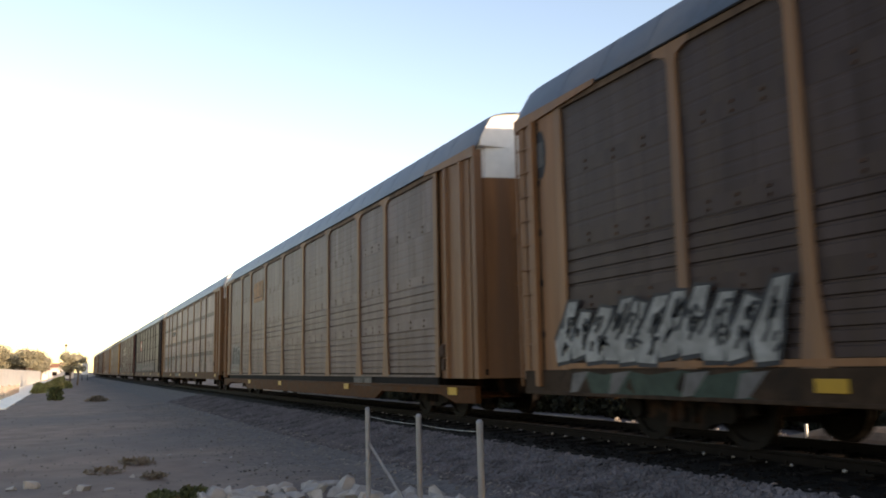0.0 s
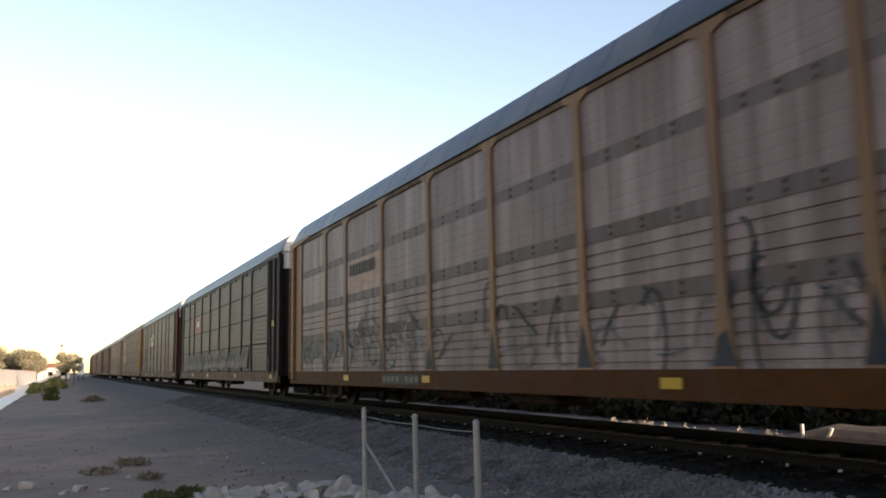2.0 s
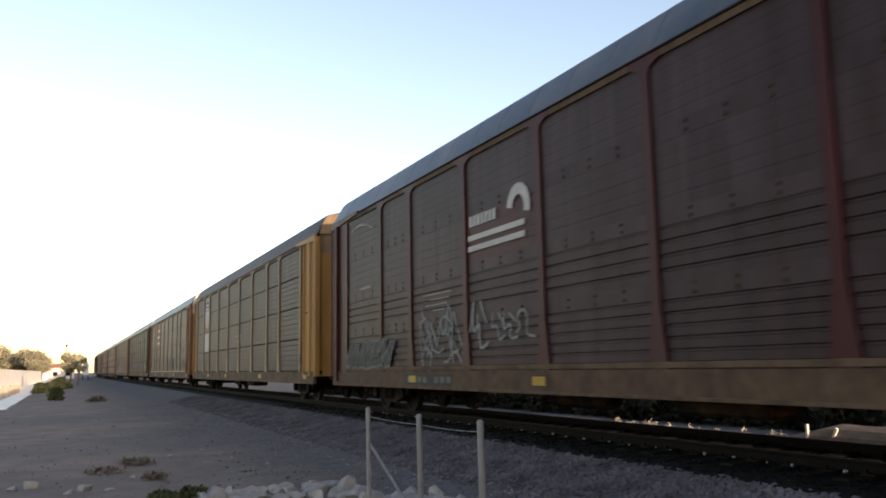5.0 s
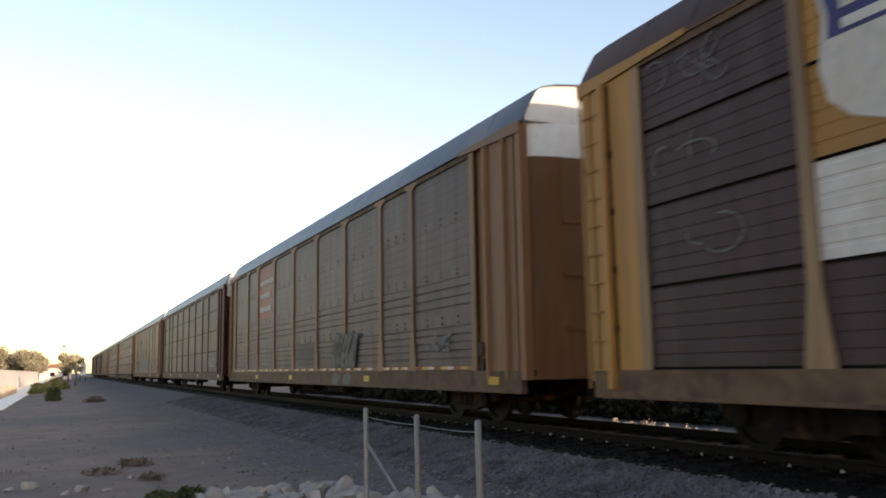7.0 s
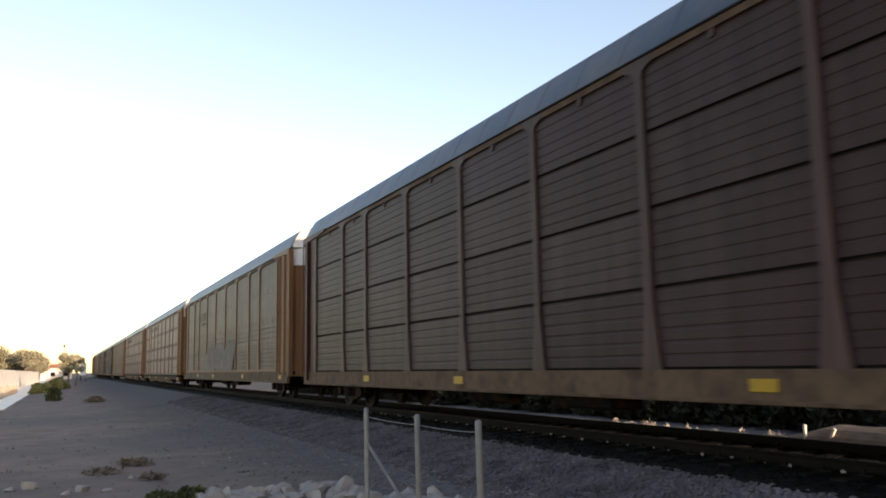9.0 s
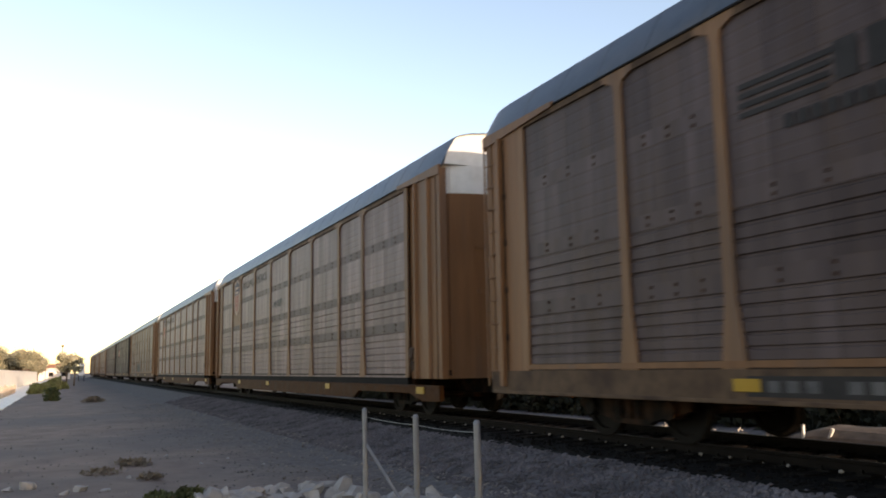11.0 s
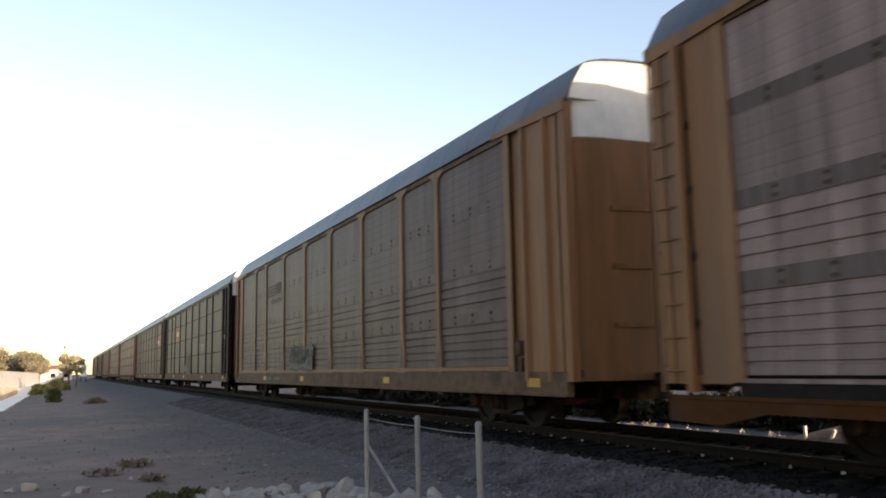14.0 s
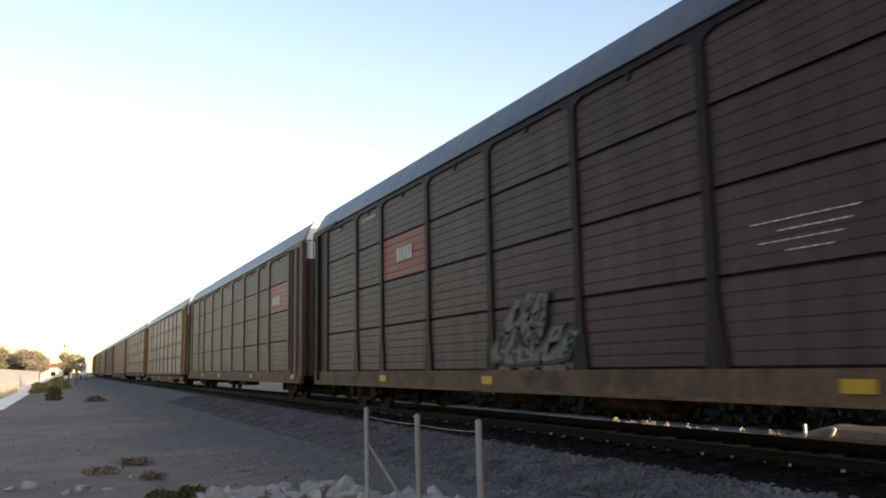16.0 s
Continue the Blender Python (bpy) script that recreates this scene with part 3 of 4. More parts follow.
    ladder = part("ladder", shared("ladder_rails", end, make_rails), car, at=(0, HALF - 0.33, 0))
    for i in range(10):
        part("rung", shared("rung", end, make_rung), ladder, at=(0, 0, 0.95 + 0.4 * i))
    for y in (7.3, 2.0, -5.6, -12.3):
        part("reflector", shared("reflector", ref_y, make_reflector), car, "yellow reflector", at=(-0.008, y, 0.56 if shape == "low" else 0.78))
    return car


SLIP = {0: 0.3, 2: -0.3, 4: 0.25, 5: 0.22, 6: 0.2, 7: 0.15, 1: 0.08, 9: 0.45, 10: 0.55, 11: 0.75, 12: 0.88}   # slack in the couplings


CHECK = {2.9: 0.1, 3: 0.85, 3.2: 0.75}   # a short check in the train's run near 3 s


def place(k):
    """Rows for car k along the line."""
    rows = []
    for t in sorted(set(range(17)) | {2.6, 2.8, 2.9, 3.2}):
        hitch = CHECK.get(t, 0.6 * (t > 3.5)) - 0.6 * (k > 2)
        s = FIRST + k * PITCH + SLIP.get(k, 0.04 * k - 0.05) + hitch - SPEED * t - HALF
        x, y, h = line(s)
        rows.append((float(t), pose(x, y, 0, 0, 0, h)))
    return rows


# ---------------------------------------------------------------- markings on the cars
BAYS = [FAR] + POSTS[::-1] + [NEAR]
PAINT, PAINT2 = -1.514, -1.518


def mesh_of(name, mat, make):
    bm = bmesh.new()
    make(bm)
    return finish(bm, name, mat)


def slab(bm, y0, y1, z0, z1, x=PAINT, d=0.003):
    box(bm, x - d, x, min(y0, y1), max(y0, y1), z0, z1)


def word_bars(car, name, mat, y0, y1, z0, z1, n, x=PAINT2, label=""):
    """Lettering that is left as bars: n blocks in a row, from the far side (y0) to the near side (y1)."""
    step = (y1 - y0) / n
    for i in range(n):
        me = shared((name, round(abs(step), 3), round(z1 - z0, 3)), mat, lambda bm: slab(bm, -abs(step) * 0.36, abs(step) * 0.36, 0, z1 - z0, x))
        part(name, me, car, label, at=(0, y0 + step * (i + 0.5), z0))


def shield(car, yc, zc, w, h, lower_stripes):
    pale, field = (faded_white, faded_blue) if lower_stripes else (sign_white, sign_blue)
    def outline(k):
        return [(yc + a * w * k, zc + b * h * k) for a, b in ((-0.5, 0.42), (-0.34, 0.36), (-0.18, 0.42), (0, 0.5), (0.18, 0.42), (0.34, 0.36), (0.5, 0.42), (0.44, 0.2), (0.5, -0.1), (0.44, -0.3), (0.25, -0.43), (0, -0.5), (-0.25, -0.43), (-0.44, -0.3), (-0.5, -0.1), (-0.44, 0.2))]
    badge = part("emblem", mesh_of("emblem", pale, lambda bm: prism(bm, outline(1.08), "x", -1.518, -1.51)), car, "faded shield-shaped emblem" if lower_stripes else "shield-shaped white emblem")
    part("emblem_field", mesh_of("emblem_field", field, lambda bm: prism(bm, [(yc - 0.44 * w, zc + 0.06 * h), (yc - 0.42 * w, zc + 0.2 * h), (yc - 0.47 * w, zc + 0.39 * h), (yc - 0.3 * w, zc + 0.35 * h), (yc, zc + 0.47 * h), (yc + 0.3 * w, zc + 0.35 * h), (yc + 0.47 * w, zc + 0.39 * h), (yc + 0.42 * w, zc + 0.2 * h), (yc + 0.44 * w, zc + 0.06 * h)], "x", -1.524, -1.5185)), badge)
    for z in (0.25, 0.12):
        part("emblem_bar", mesh_of("emblem_bar", pale, lambda bm: slab(bm, yc - 0.3 * w, yc + 0.3 * w, zc + (z - 0.03) * h, zc + (z + 0.035) * h, -1.5245)), badge)
    if lower_stripes:
        for i in range(-3, 4):
            deep = -0.44 + 0.035 * abs(i) ** 1.3
            part("emblem_stripe", mesh_of("emblem_stripe", sign_stripe, lambda bm: slab(bm, yc + (i * 0.125 - 0.034) * w, yc + (i * 0.125 + 0.034) * w, zc + deep * h, zc + 0.04 * h, -1.5185)), badge)


STROKES = [   # hooks, wedges and zigzags, none of them a letter
    [[(0.0, 0.1), (0.25, 0.9), (0.35, 0.3), (0.7, 1.0), (0.75, 0.2), (1.1, 0.7)]],
    [[(0.9, 1.05), (0.3, 0.8), (0.9, 0.6), (0.1, 0.35), (0.8, 0.1)], [(0.1, 0.9), (0.2, 0.1)]],
    [[(0.0, 0.7), (0.5, 1.0), (0.6, 0.5), (0.3, 0.3), (0.9, 0.0)], [(0.7, 0.9), (1.1, 0.45)]],
    [[(0.1, 0.0), (0.5, 0.6), (0.2, 1.0), (0.9, 0.8), (0.7, 0.2)]],
    [[(0.0, 0.5), (0.4, 0.1), (0.5, 0.8), (0.9, 0.3), (1.1, 1.1)]],
    [[(0.2, 1.1), (0.1, 0.4), (0.6, 0.7), (0.5, 0.0), (1.0, 0.2)], [(0.6, 1.0), (0.95, 0.6)]],
    [[(0.0, 0.2), (0.4, 0.4), (0.1, 0.8), (0.6, 1.05), (0.8, 0.6), (0.6, 0.15), (1.05, 0.05)]],
]


def arc(rng, yc, zc, w, h):
    a0, span = rng.uniform(0, 6.28), rng.uniform(1.5, 4.6)
    return [(yc + math.cos(a0 + span * i / 9) * w * 0.5, zc + math.sin(a0 + span * i / 9) * h * 0.5) for i in range(10)]


def bend(pts):
    """Rounds a polyline."""
    for _ in range(2):
        out = [pts[0]]
        for a, b in zip(pts, pts[1:]):
            out += [(a[0] * 0.75 + b[0] * 0.25, a[1] * 0.75 + b[1] * 0.25), (a[0] * 0.25 + b[0] * 0.75, a[1] * 0.25 + b[1] * 0.75)]
        pts = out + [pts[-1]]
    return pts


def graffiti(car, y0, y1, z0, z1, n, fill, edge, seed, posts=True, width=0.07, label="sprayed graffiti lettering", wide=0.24):
    """Sprayed strokes along the side from y0 (far) to y1 (near): a dark or thin outline, and a broad fill over it. No real letters."""
    rng = random.Random(seed)
    step = (y1 - y0) / n
    lines = []
    for i in range(n):
        sy, sz = step * rng.uniform(1.05, 1.35), (z1 - z0) * rng.uniform(0.72, 0.92)
        oy, oz, lean = y0 + step * i, z0 + 0.09 + rng.uniform(0, 0.1) * (z1 - z0), rng.uniform(-0.1, 0.15)
        for st in STROKES[rng.randrange(len(STROKES))]:
            lines.append((i, bend([(oy + sy * (p[0] + lean * p[1] + rng.uniform(-0.1, 0.1)), oz + sz * min(1.0, max(0.0, p[1] + rng.uniform(-0.08, 0.08)))) for p in st])))
    w = min(wide, abs(step) * 0.24)
    if edge:
        def strokes(bm):
            for k, o in lines:
                ribbon(bm, o, w + 1.6 * width if fill else width, PAINT - 0.0012 * k)
        tagged(part("graffiti_stroke", mesh_of("graffiti_stroke", edge, strokes), car, "graffiti strokes"), kind="stuff")
    if fill:
        def fills(bm):
            for k, o in lines:
                ribbon(bm, o, w, PAINT - 0.0006 - 0.0012 * k)
        tagged(part("graffiti_fill", mesh_of("graffiti_fill", fill, fills), car, label), kind="stuff")
    if posts and fill:
        for p in POSTS:
            if min(y0, y1) + 0.2 < p < max(y0, y1) - 0.2:
                part("post_spray", mesh_of("post_spray", fill, lambda bm: slab(bm, p - 0.07, p + 0.07, max(z0, 1.85), z1 - 0.1, -1.541)), car)


def throwup(car, y0, y1, z0, z1, n, fill, edge, seed, label="broad sprayed graffiti shapes", splash=None):
    """Fat leaning sprayed shapes that overlap, dark-edged, with slashes across them. No real letters."""
    rng = random.Random(seed)
    step, h = (y1 - y0) / n, z1 - z0
    shapes, cuts = [], []
    for i in range(n):
        o, lean = y0 + step * (i + rng.uniform(-0.1, 0.1)), step * rng.uniform(0.2, 0.65)
        top, low = z0 + h * rng.uniform(0.78, 1.0), z0 + h * rng.uniform(0.0, 0.1)
        w = step * rng.uniform(0.9, 1.3)
        ring = [(o, low), (o + w * 0.8, low + h * rng.uniform(-0.02, 0.08)), (o + w, low + h * 0.3), (o + w * 0.85 + lean * 0.6, low + (top - low) * 0.62), (o + w + lean, top - h * rng.uniform(0, 0.1)), (o + w * 0.4 + lean, top), (o + w * 0.12 + lean * 0.7, low + (top - low) * 0.7), (o - w * 0.1, low + (top - low) * 0.4)]
        shapes.append(ring)
        for _ in range(7):
            a, b = rng.uniform(0.15, 0.75), rng.uniform(0.12, 0.7)
            c0 = (o + w * a + lean * b, low + (top - low) * b)
            cuts.append(bend([c0, (c0[0] + w * rng.uniform(-0.1, 0.3), c0[1] + h * rng.uniform(0.08, 0.2)), (c0[0] + w * rng.uniform(0.1, 0.4), c0[1] + h * rng.uniform(0.0, 0.25))]))

    def fills(bm):
        for k, r in enumerate(shapes):
            flat(bm, r, -1.549 - 0.001 * k)

    def strokes(bm):
        for k, r in enumerate(shapes):
            ribbon(bm, r, 0.06, -1.5495 - 0.001 * k)
        for r in cuts:
            ribbon(bm, r, 0.05, -1.552 - 0.001 * n)
    tagged(part("graffiti_fill", mesh_of("graffiti_fill", fill, fills), car, label), kind="stuff")
    tagged(part("graffiti_stroke", mesh_of("graffiti_stroke", edge, strokes), car, "graffiti strokes"), kind="stuff")


def scrawl(car, y0, y1, z0, z1, n, mat, seed, width=0.05):
    rng = random.Random(seed)

    def make(bm):
        for i in range(n):
            y, z = rng.uniform(min(y0, y1), max(y0, y1)), rng.uniform(z0 + 0.2, z1 - 0.2)
            if rng.random() < 0.45:
                a = rng.uniform(0.4, 2.6)
                k = rng.uniform(0.25, 0.5) * (z1 - z0)
                ribbon(bm, [(y - math.cos(a) * k, z - math.sin(a) * k), (y + 0.05, z), (y + math.cos(a) * k, z + math.sin(a) * k)], width, PAINT2)
            else:
                ribbon(bm, arc(rng, y, z, rng.uniform(0.3, 0.8), rng.uniform(0.4, 1.0) * (z1 - z0)), width, PAINT2 - 0.001)
    tagged(part("graffiti_scrawl", mesh_of("graffiti_scrawl", mat, make), car, "loose sprayed scrawl"), kind="stuff")


def stencil(car, y, mat, yellow_tag=False):
    """Data lettering on the smooth plate at a car's near end."""
    x = -1.5355
    for a in (-0.22, 0.19):
        part("stencil_line", mesh_of("stencil_line", mat, lambda bm: slab(bm, y + a, y + a + 0.02, 3.2, 3.62, x)), car)
    for z in (3.2, 3.6):
        part("stencil_line", mesh_of("stencil_line", mat, lambda bm: slab(bm, y - 0.198, y + 0.188, z, z + 0.02, x)), car)
    for z, w in ((3.32, 0.12), (3.46, 0.12), (2.9, 0.14), (2.42, 0.1), (2.3, 0.16), (2.18, 0.16), (1.75, 0.3)):
        part("stencil_bar", mesh_of("stencil_bar", mat, lambda bm: slab(bm, y - w, y + w * 0.8, z, z + 0.035, x)), car)
    if yellow_tag:
        part("yellow_tag", mesh_of("yellow_tag", ref_y, lambda bm: slab(bm, y - 0.22, y + 0.22, 2.55, 2.75, x)), car)


def lettering(car, text, y, z, size, mat):
    """Words on the near side, reading from the far end to the near end."""
    c = bpy.data.curves.new("lettering", "FONT")
    c.body, c.size, c.extrude, c.space_character = text, size, 0.0015, 1.08
    tmp = bpy.data.objects.new("lettering", c)
    scene.collection.objects.link(tmp)
    bpy.context.view_layer.update()
    me = bpy.data.meshes.new_from_object(tmp.evaluated_get(bpy.context.evaluated_depsgraph_get()))
    bpy.data.objects.remove(tmp)
    me.materials.clear()
    me.materials.append(mat)
    ob = part("lettering", me, car, "dark grey painted words")
    ob.matrix_local = Matrix.Translation((PAINT2, y, z)) @ Matrix(((0, 0, -1, 0), (-1, 0, 0, 0), (0, 1, 0, 0), (0, 0, 0, 1)))
    return ob


def sill_box(car, y0, y1, z=0.66):
    """Black data panel with pale bars on the side sill."""
    p = part("data_panel", mesh_of("data_panel", sign_black, lambda bm: slab(bm, y0, y1, z, z + 0.22, -1.5615)), car)
    for i in range(8):
        a = y0 + (y1 - y0) * (i + 0.2) / 8
        if i != 4:
            part("data_bar", mesh_of("data_bar", spray_grey, lambda bm: slab(bm, a, a + (y1 - y0) * 0.08, z + 0.05, z + 0.17, -1.5652)), p)


def striped_foot(car):
    """Red and white safety tape along the foot of the side."""
    for b in range(9):
        a, c = BAYS[b] - 0.25, BAYS[b + 1] + 0.25
        n = 8
        for i in range(n):
            m = (sign_white, sign_red, ref_y)[(i * 7 + b * 5) % 3]
            y = a + (c - a) * (i + 0.5) / n
            w = round(abs(c - a) / n, 3)
            part("tape", shared(("tape", w), m, lambda bm: slab(bm, -w * 0.49, w * 0.49, 0.985, 1.04, -1.549)), car, at=(0, y, 0))


SPEC = {
    -2: "yellow", -1: "yellow_plain", 0: "yellow_soot", 1: "yellow_plain", 2: "yellow_rust", 3: "black", 4: "maroon", 5: "old_yellow", 6: "yellow_tan", 7: "brown",
    8: "yellow_tan", 9: "yellow", 10: "yellow", 11: "yellow_tan", 12: "black", 13: "brown_black", 14: "yellow", 15: "yellow_rust", 16: "yellow_plain", 17: "brown",
    18: "yellow", 19: "yellow_tan", 20: "yellow", 21: "yellow_plain", 22: "yellow"}
LABEL = {
    "yellow": "yellow-framed autorack car with pale grey corrugated panels and white end tops",
    "yellow_plain": "yellow-framed autorack car with brownish grey corrugated side panels",
    "yellow_soot": "sooty yellow-framed autorack car with dark grey panels",
    "yellow_rust": "rusty yellow autorack car with pale panels and an orange sill",
    "yellow_tan": "yellow-framed autorack car with bluish grey panels and a dusty tan sill",
    "old_yellow": "old bright yellow autorack car with dark panels and a dark roof",
    "black": "black-framed autorack car with dark weathered panels and a tan sill",
    "maroon": "maroon-framed autorack car with dark grey corrugated panels",
    "brown": "brown autorack car with maroon ends and dark panel seams",
    "brown_black": "dark brown autorack car with dark ends and a small maroon sign"}
EXTRA = {
    0: "yellow autorack car with large white graffiti along its foot", 1: "yellow-framed autorack car with an orange block emblem and white graffiti",
    2: "rusty yellow autorack car with dark and white graffiti scrawls", 3: "black-framed autorack car with a red sign and pink graffiti",
    4: "maroon autorack car with a white-striped sign and outline graffiti", 5: "old yellow autorack car with a white and blue shield emblem",
    6: "yellow autorack car with a large red sign and striped tape", 7: "brown autorack car with maroon ends and small white graffiti",
    8: "yellow autorack car with black stripe emblem and pale pink graffiti", 9: "yellow autorack car with a striped shield and slogan lettering",
    10: "yellow autorack car with shield, slogan lettering and a grey smear", 11: "yellow autorack car with black stripe emblem and blue-white graffiti",
    12: "black autorack car with a red sign and pale graffiti figure"}
PAINTED = {
    3: {(2, 2): sign_red}, 12: {(2, 2): sign_red}, 4: {(3, 2): maroon}, 13: {(8, 2): sign_red},
    5: {(1, 3): yellow_old, (1, 2): yellow_old, (1, 1): sign_white},
    6: {(2, 3): sign_red, (2, 2): sign_red}, 9: {(1, 3): yellow, (1, 2): yellow}, 10: {(1, 3): yellow, (1, 2): yellow}, 2: {(2, 2): faded_white}}
TRAIN = {}
for k, name in SPEC.items():
    TRAIN[k] = build_car(name, EXTRA.get(k, LABEL[name]), PAINTED.get(k, {}), 0 <= k < 14 and name not in ("old_yellow",))

c = TRAIN[0]
throwup(c, 12.3, 7.9, 0.98, 1.98, 11, spray_white, spray_dark, 11)
tagged(part("graffiti_splash", mesh_of("graffiti_splash", spray_green, lambda bm: [flat(bm, [(a, 0.62), (a - 0.4, 0.63), (a - 1.0, 0.62), (a - 0.8, 0.72), (a - 0.95, 0.94), (a - 0.3, 0.88), (a + 0.15, 0.93), (a + 0.05, 0.7)], -1.566) for a in (11.4, 10.4, 9.3)]), c, "dark green sprayed splash"), kind="stuff")
tagged(part("graffiti_splash", mesh_of("graffiti_splash", spray_grey, lambda bm: [flat(bm, [(a, 0.62), (a - 0.2, 0.64), (a - 0.5, 0.93), (a - 0.1, 0.9)], -1.568) for a in (11.95, 11.0, 9.5, 8.6)]), c, "pale sprayed splash"), kind="stuff")
part("emblem", mesh_of("emblem", spray_dark, lambda bm: prism(bm, [(12.62 + 0.16 * math.cos(i * 0.524), 4.35 + 0.4 * math.sin(i * 0.524)) for i in range(12)], "x", -1.54, -1.5355)), c, "dark oval emblem")
word_bars(c, "emblem_bar", spray_grey, 12.72, 12.54, 4.15, 4.55, 2, -1.5405)
c = TRAIN[1]
part("emblem", mesh_of("emblem", sign_orange, lambda bm: prism(bm, [(6.95, 3.68), (5.2, 3.68), (5.2, 4.46), (6.8, 4.44), (6.95, 4.3)], "x", PAINT2, -1.49)), c, "worn orange painted emblem")
for a in (6.4, 5.8):
    part("emblem_line", mesh_of("emblem_line", tan, lambda bm: slab(bm, a, a - 0.05, 3.9, 4.4, -1.5185)), c)
part("emblem_line", mesh_of("emblem_line", tan, lambda bm: slab(bm, 6.9, 5.25, 3.82, 3.86, -1.5185)), c)
tagged(part("graffiti_fill", mesh_of("graffiti_fill", spray_dark, lambda bm: [flat(bm, [(a + 0.36 * math.cos(q * 0.4), 1.3 + 0.75 * math.sin(q * 0.4)) for q in range(9)], PAINT - 0.001 * i) for i, a in enumerate((11.1, 10.6, 10.1))]), c, "dark sprayed ground"), kind="stuff")
tagged(part("graffiti_stroke", mesh_of("graffiti_stroke", spray_white, lambda bm: [ribbon(bm, [(a + r * math.cos(q * 0.4 - 0.3), z + h * math.sin(q * 0.4 - 0.3)) for q in range(n)], 0.07, PAINT2 - 0.001 * i) for i, (a, z, r, h, n) in enumerate(((11.1, 1.3, 0.42, 0.8, 11), (10.55, 1.25, 0.4, 0.82, 11), (9.95, 1.3, 0.42, 0.65, 12), (11.0, 1.45, 0.16, 0.35, 14), (10.5, 1.5, 0.14, 0.3, 13), (10.0, 1.4, 0.15, 0.25, 12), (11.2, 1.15, 0.25, 0.12, 9), (10.3, 1.12, 0.3, 0.14, 10)))]), c, "rounded white sprayed outlines"), kind="stuff")
part("graffiti_bar", mesh_of("graffiti_bar", spray_white, lambda bm: slab(bm, 11.7, 9.9, 1.0, 1.045, -1.549)), c)
sill_box(c, -6.2, -7.6, 0.6)
c = TRAIN[2]
word_bars(c, "word_bar", sign_black, 7.2, 5.2, 3.4, 3.7, 8)
graffiti(c, 11.9, 8.0, 1.08, 1.95, 5, spray_grey, spray_dark, 31, posts=False, width=0.05)
scrawl(c, 7.2, 2.1, 1.1, 2.0, 26, spray_white, 32, 0.035)
scrawl(c, 7.3, 2.1, 1.1, 2.0, 12, spray_dark, 36, 0.05)
scrawl(c, 6.6, -10.5, 1.1, 2.5, 34, spray_dark, 33)
scrawl(c, 2.3, -11.0, 1.1, 1.9, 30, spray_grey, 37, 0.035)
sill_box(c, 4.6, 2.4)
for k in (2, 11):
    for i, y in enumerate(POSTS):
        h = 1.55 + 0.22 * math.sin(i * 2.3 + k)
        part("foot_stain", mesh_of("foot_stain", spray_dark if k == 2 else brown_dark, lambda bm: flat(bm, [(y - 0.2, 0.98), (y + 0.19, 0.98), (y + 0.1, 1.3), (y + 0.03, h), (y - 0.07, 1.4)], -1.5435)), TRAIN[k], "black soot at the foot of the post")
for k in (3, 12):
    word_bars(TRAIN[k], "word_bar", sign_white, 6.5, 5.55, 3.4, 3.7, 5)
    stencil(TRAIN[k], -12.45, spray_grey, True)
    part("tag_mark", mesh_of("tag_mark", spray_white, lambda bm: slab(bm, 9.0, 7.9, 4.7, 4.78)), TRAIN[k])
c = TRAIN[3]
throwup(c, 10.5, 4.0, 1.04, 1.9, 10, spray_grey, spray_dark, 41)
throwup(c, 3.4, -3.4, 1.04, 2.0, 8, spray_pink, spray_dark, 42)
throwup(c, -3.6, -7.8, 1.04, 2.05, 6, spray_pink, spray_dark, 43)
c = TRAIN[4]
word_bars(c, "word_bar", sign_white, 4.5, 3.4, 3.6, 3.8, 7)
for z in (3.14, 3.34):
    part("emblem_stripe", mesh_of("emblem_stripe", sign_white, lambda bm: slab(bm, 4.55, 2.4, z, z + 0.1, PAINT2)), c)
part("emblem_swoosh", mesh_of("emblem_swoosh", sign_white, lambda bm: ribbon(bm, [(2.6 + 0.3 * math.cos(0.1 + 0.26 * i), 3.66 + 0.32 * math.sin(0.1 + 0.26 * i)) for i in range(14)], 0.2, PAINT2 - 0.001)), c, "white curved emblem")
throwup(c, 12.0, 8.7, 1.0, 1.75, 7, spray_dark, spray_grey, 51)
graffiti(c, 7.0, 3.9, 1.05, 2.25, 5, None, spray_white, 52, width=0.06)
scrawl(c, 6.9, 4.0, 1.1, 2.2, 12, spray_white, 54, 0.05)
graffiti(c, 3.8, 2.3, 1.3, 1.9, 3, None, spray_white, 53, width=0.05)
part("tag_mark", mesh_of("tag_mark", spray_white, lambda bm: ribbon(bm, [(11.7, 4.62), (11.0, 4.7), (10.4, 4.62), (10.0, 4.48)], 0.05, PAINT2)), c)
part("tag_mark", mesh_of("tag_mark", spray_white, lambda bm: slab(bm, 11.0, 10.1, 3.0, 3.05, PAINT2)), c)
sill_box(c, 7.7, 5.3)
c = TRAIN[5]
shield(c, 8.45, 4.1, 1.3, 1.6, False)
scrawl(c, 11.9, 10.0, 4.35, 4.95, 7, spray_grey, 61, 0.03)
scrawl(c, 11.7, 10.4, 3.3, 3.9, 3, spray_grey, 62, 0.03)
scrawl(c, 11.7, 10.4, 2.3, 2.9, 2, spray_grey, 63, 0.03)
part("end_seam", mesh_of("end_seam", gap_m, lambda bm: slab(bm, -12.6, -12.0, 2.75, 2.78, -1.5305)), c)
c = TRAIN[6]
for z, n, a in ((4.28, 8, 5.1), (3.78, 7, 5.5), (3.28, 7, 5.4)):
    word_bars(c, "word_bar", sign_white, 7.1, a - 0.12, z - 0.08, z + 0.1, n)
striped_foot(c)
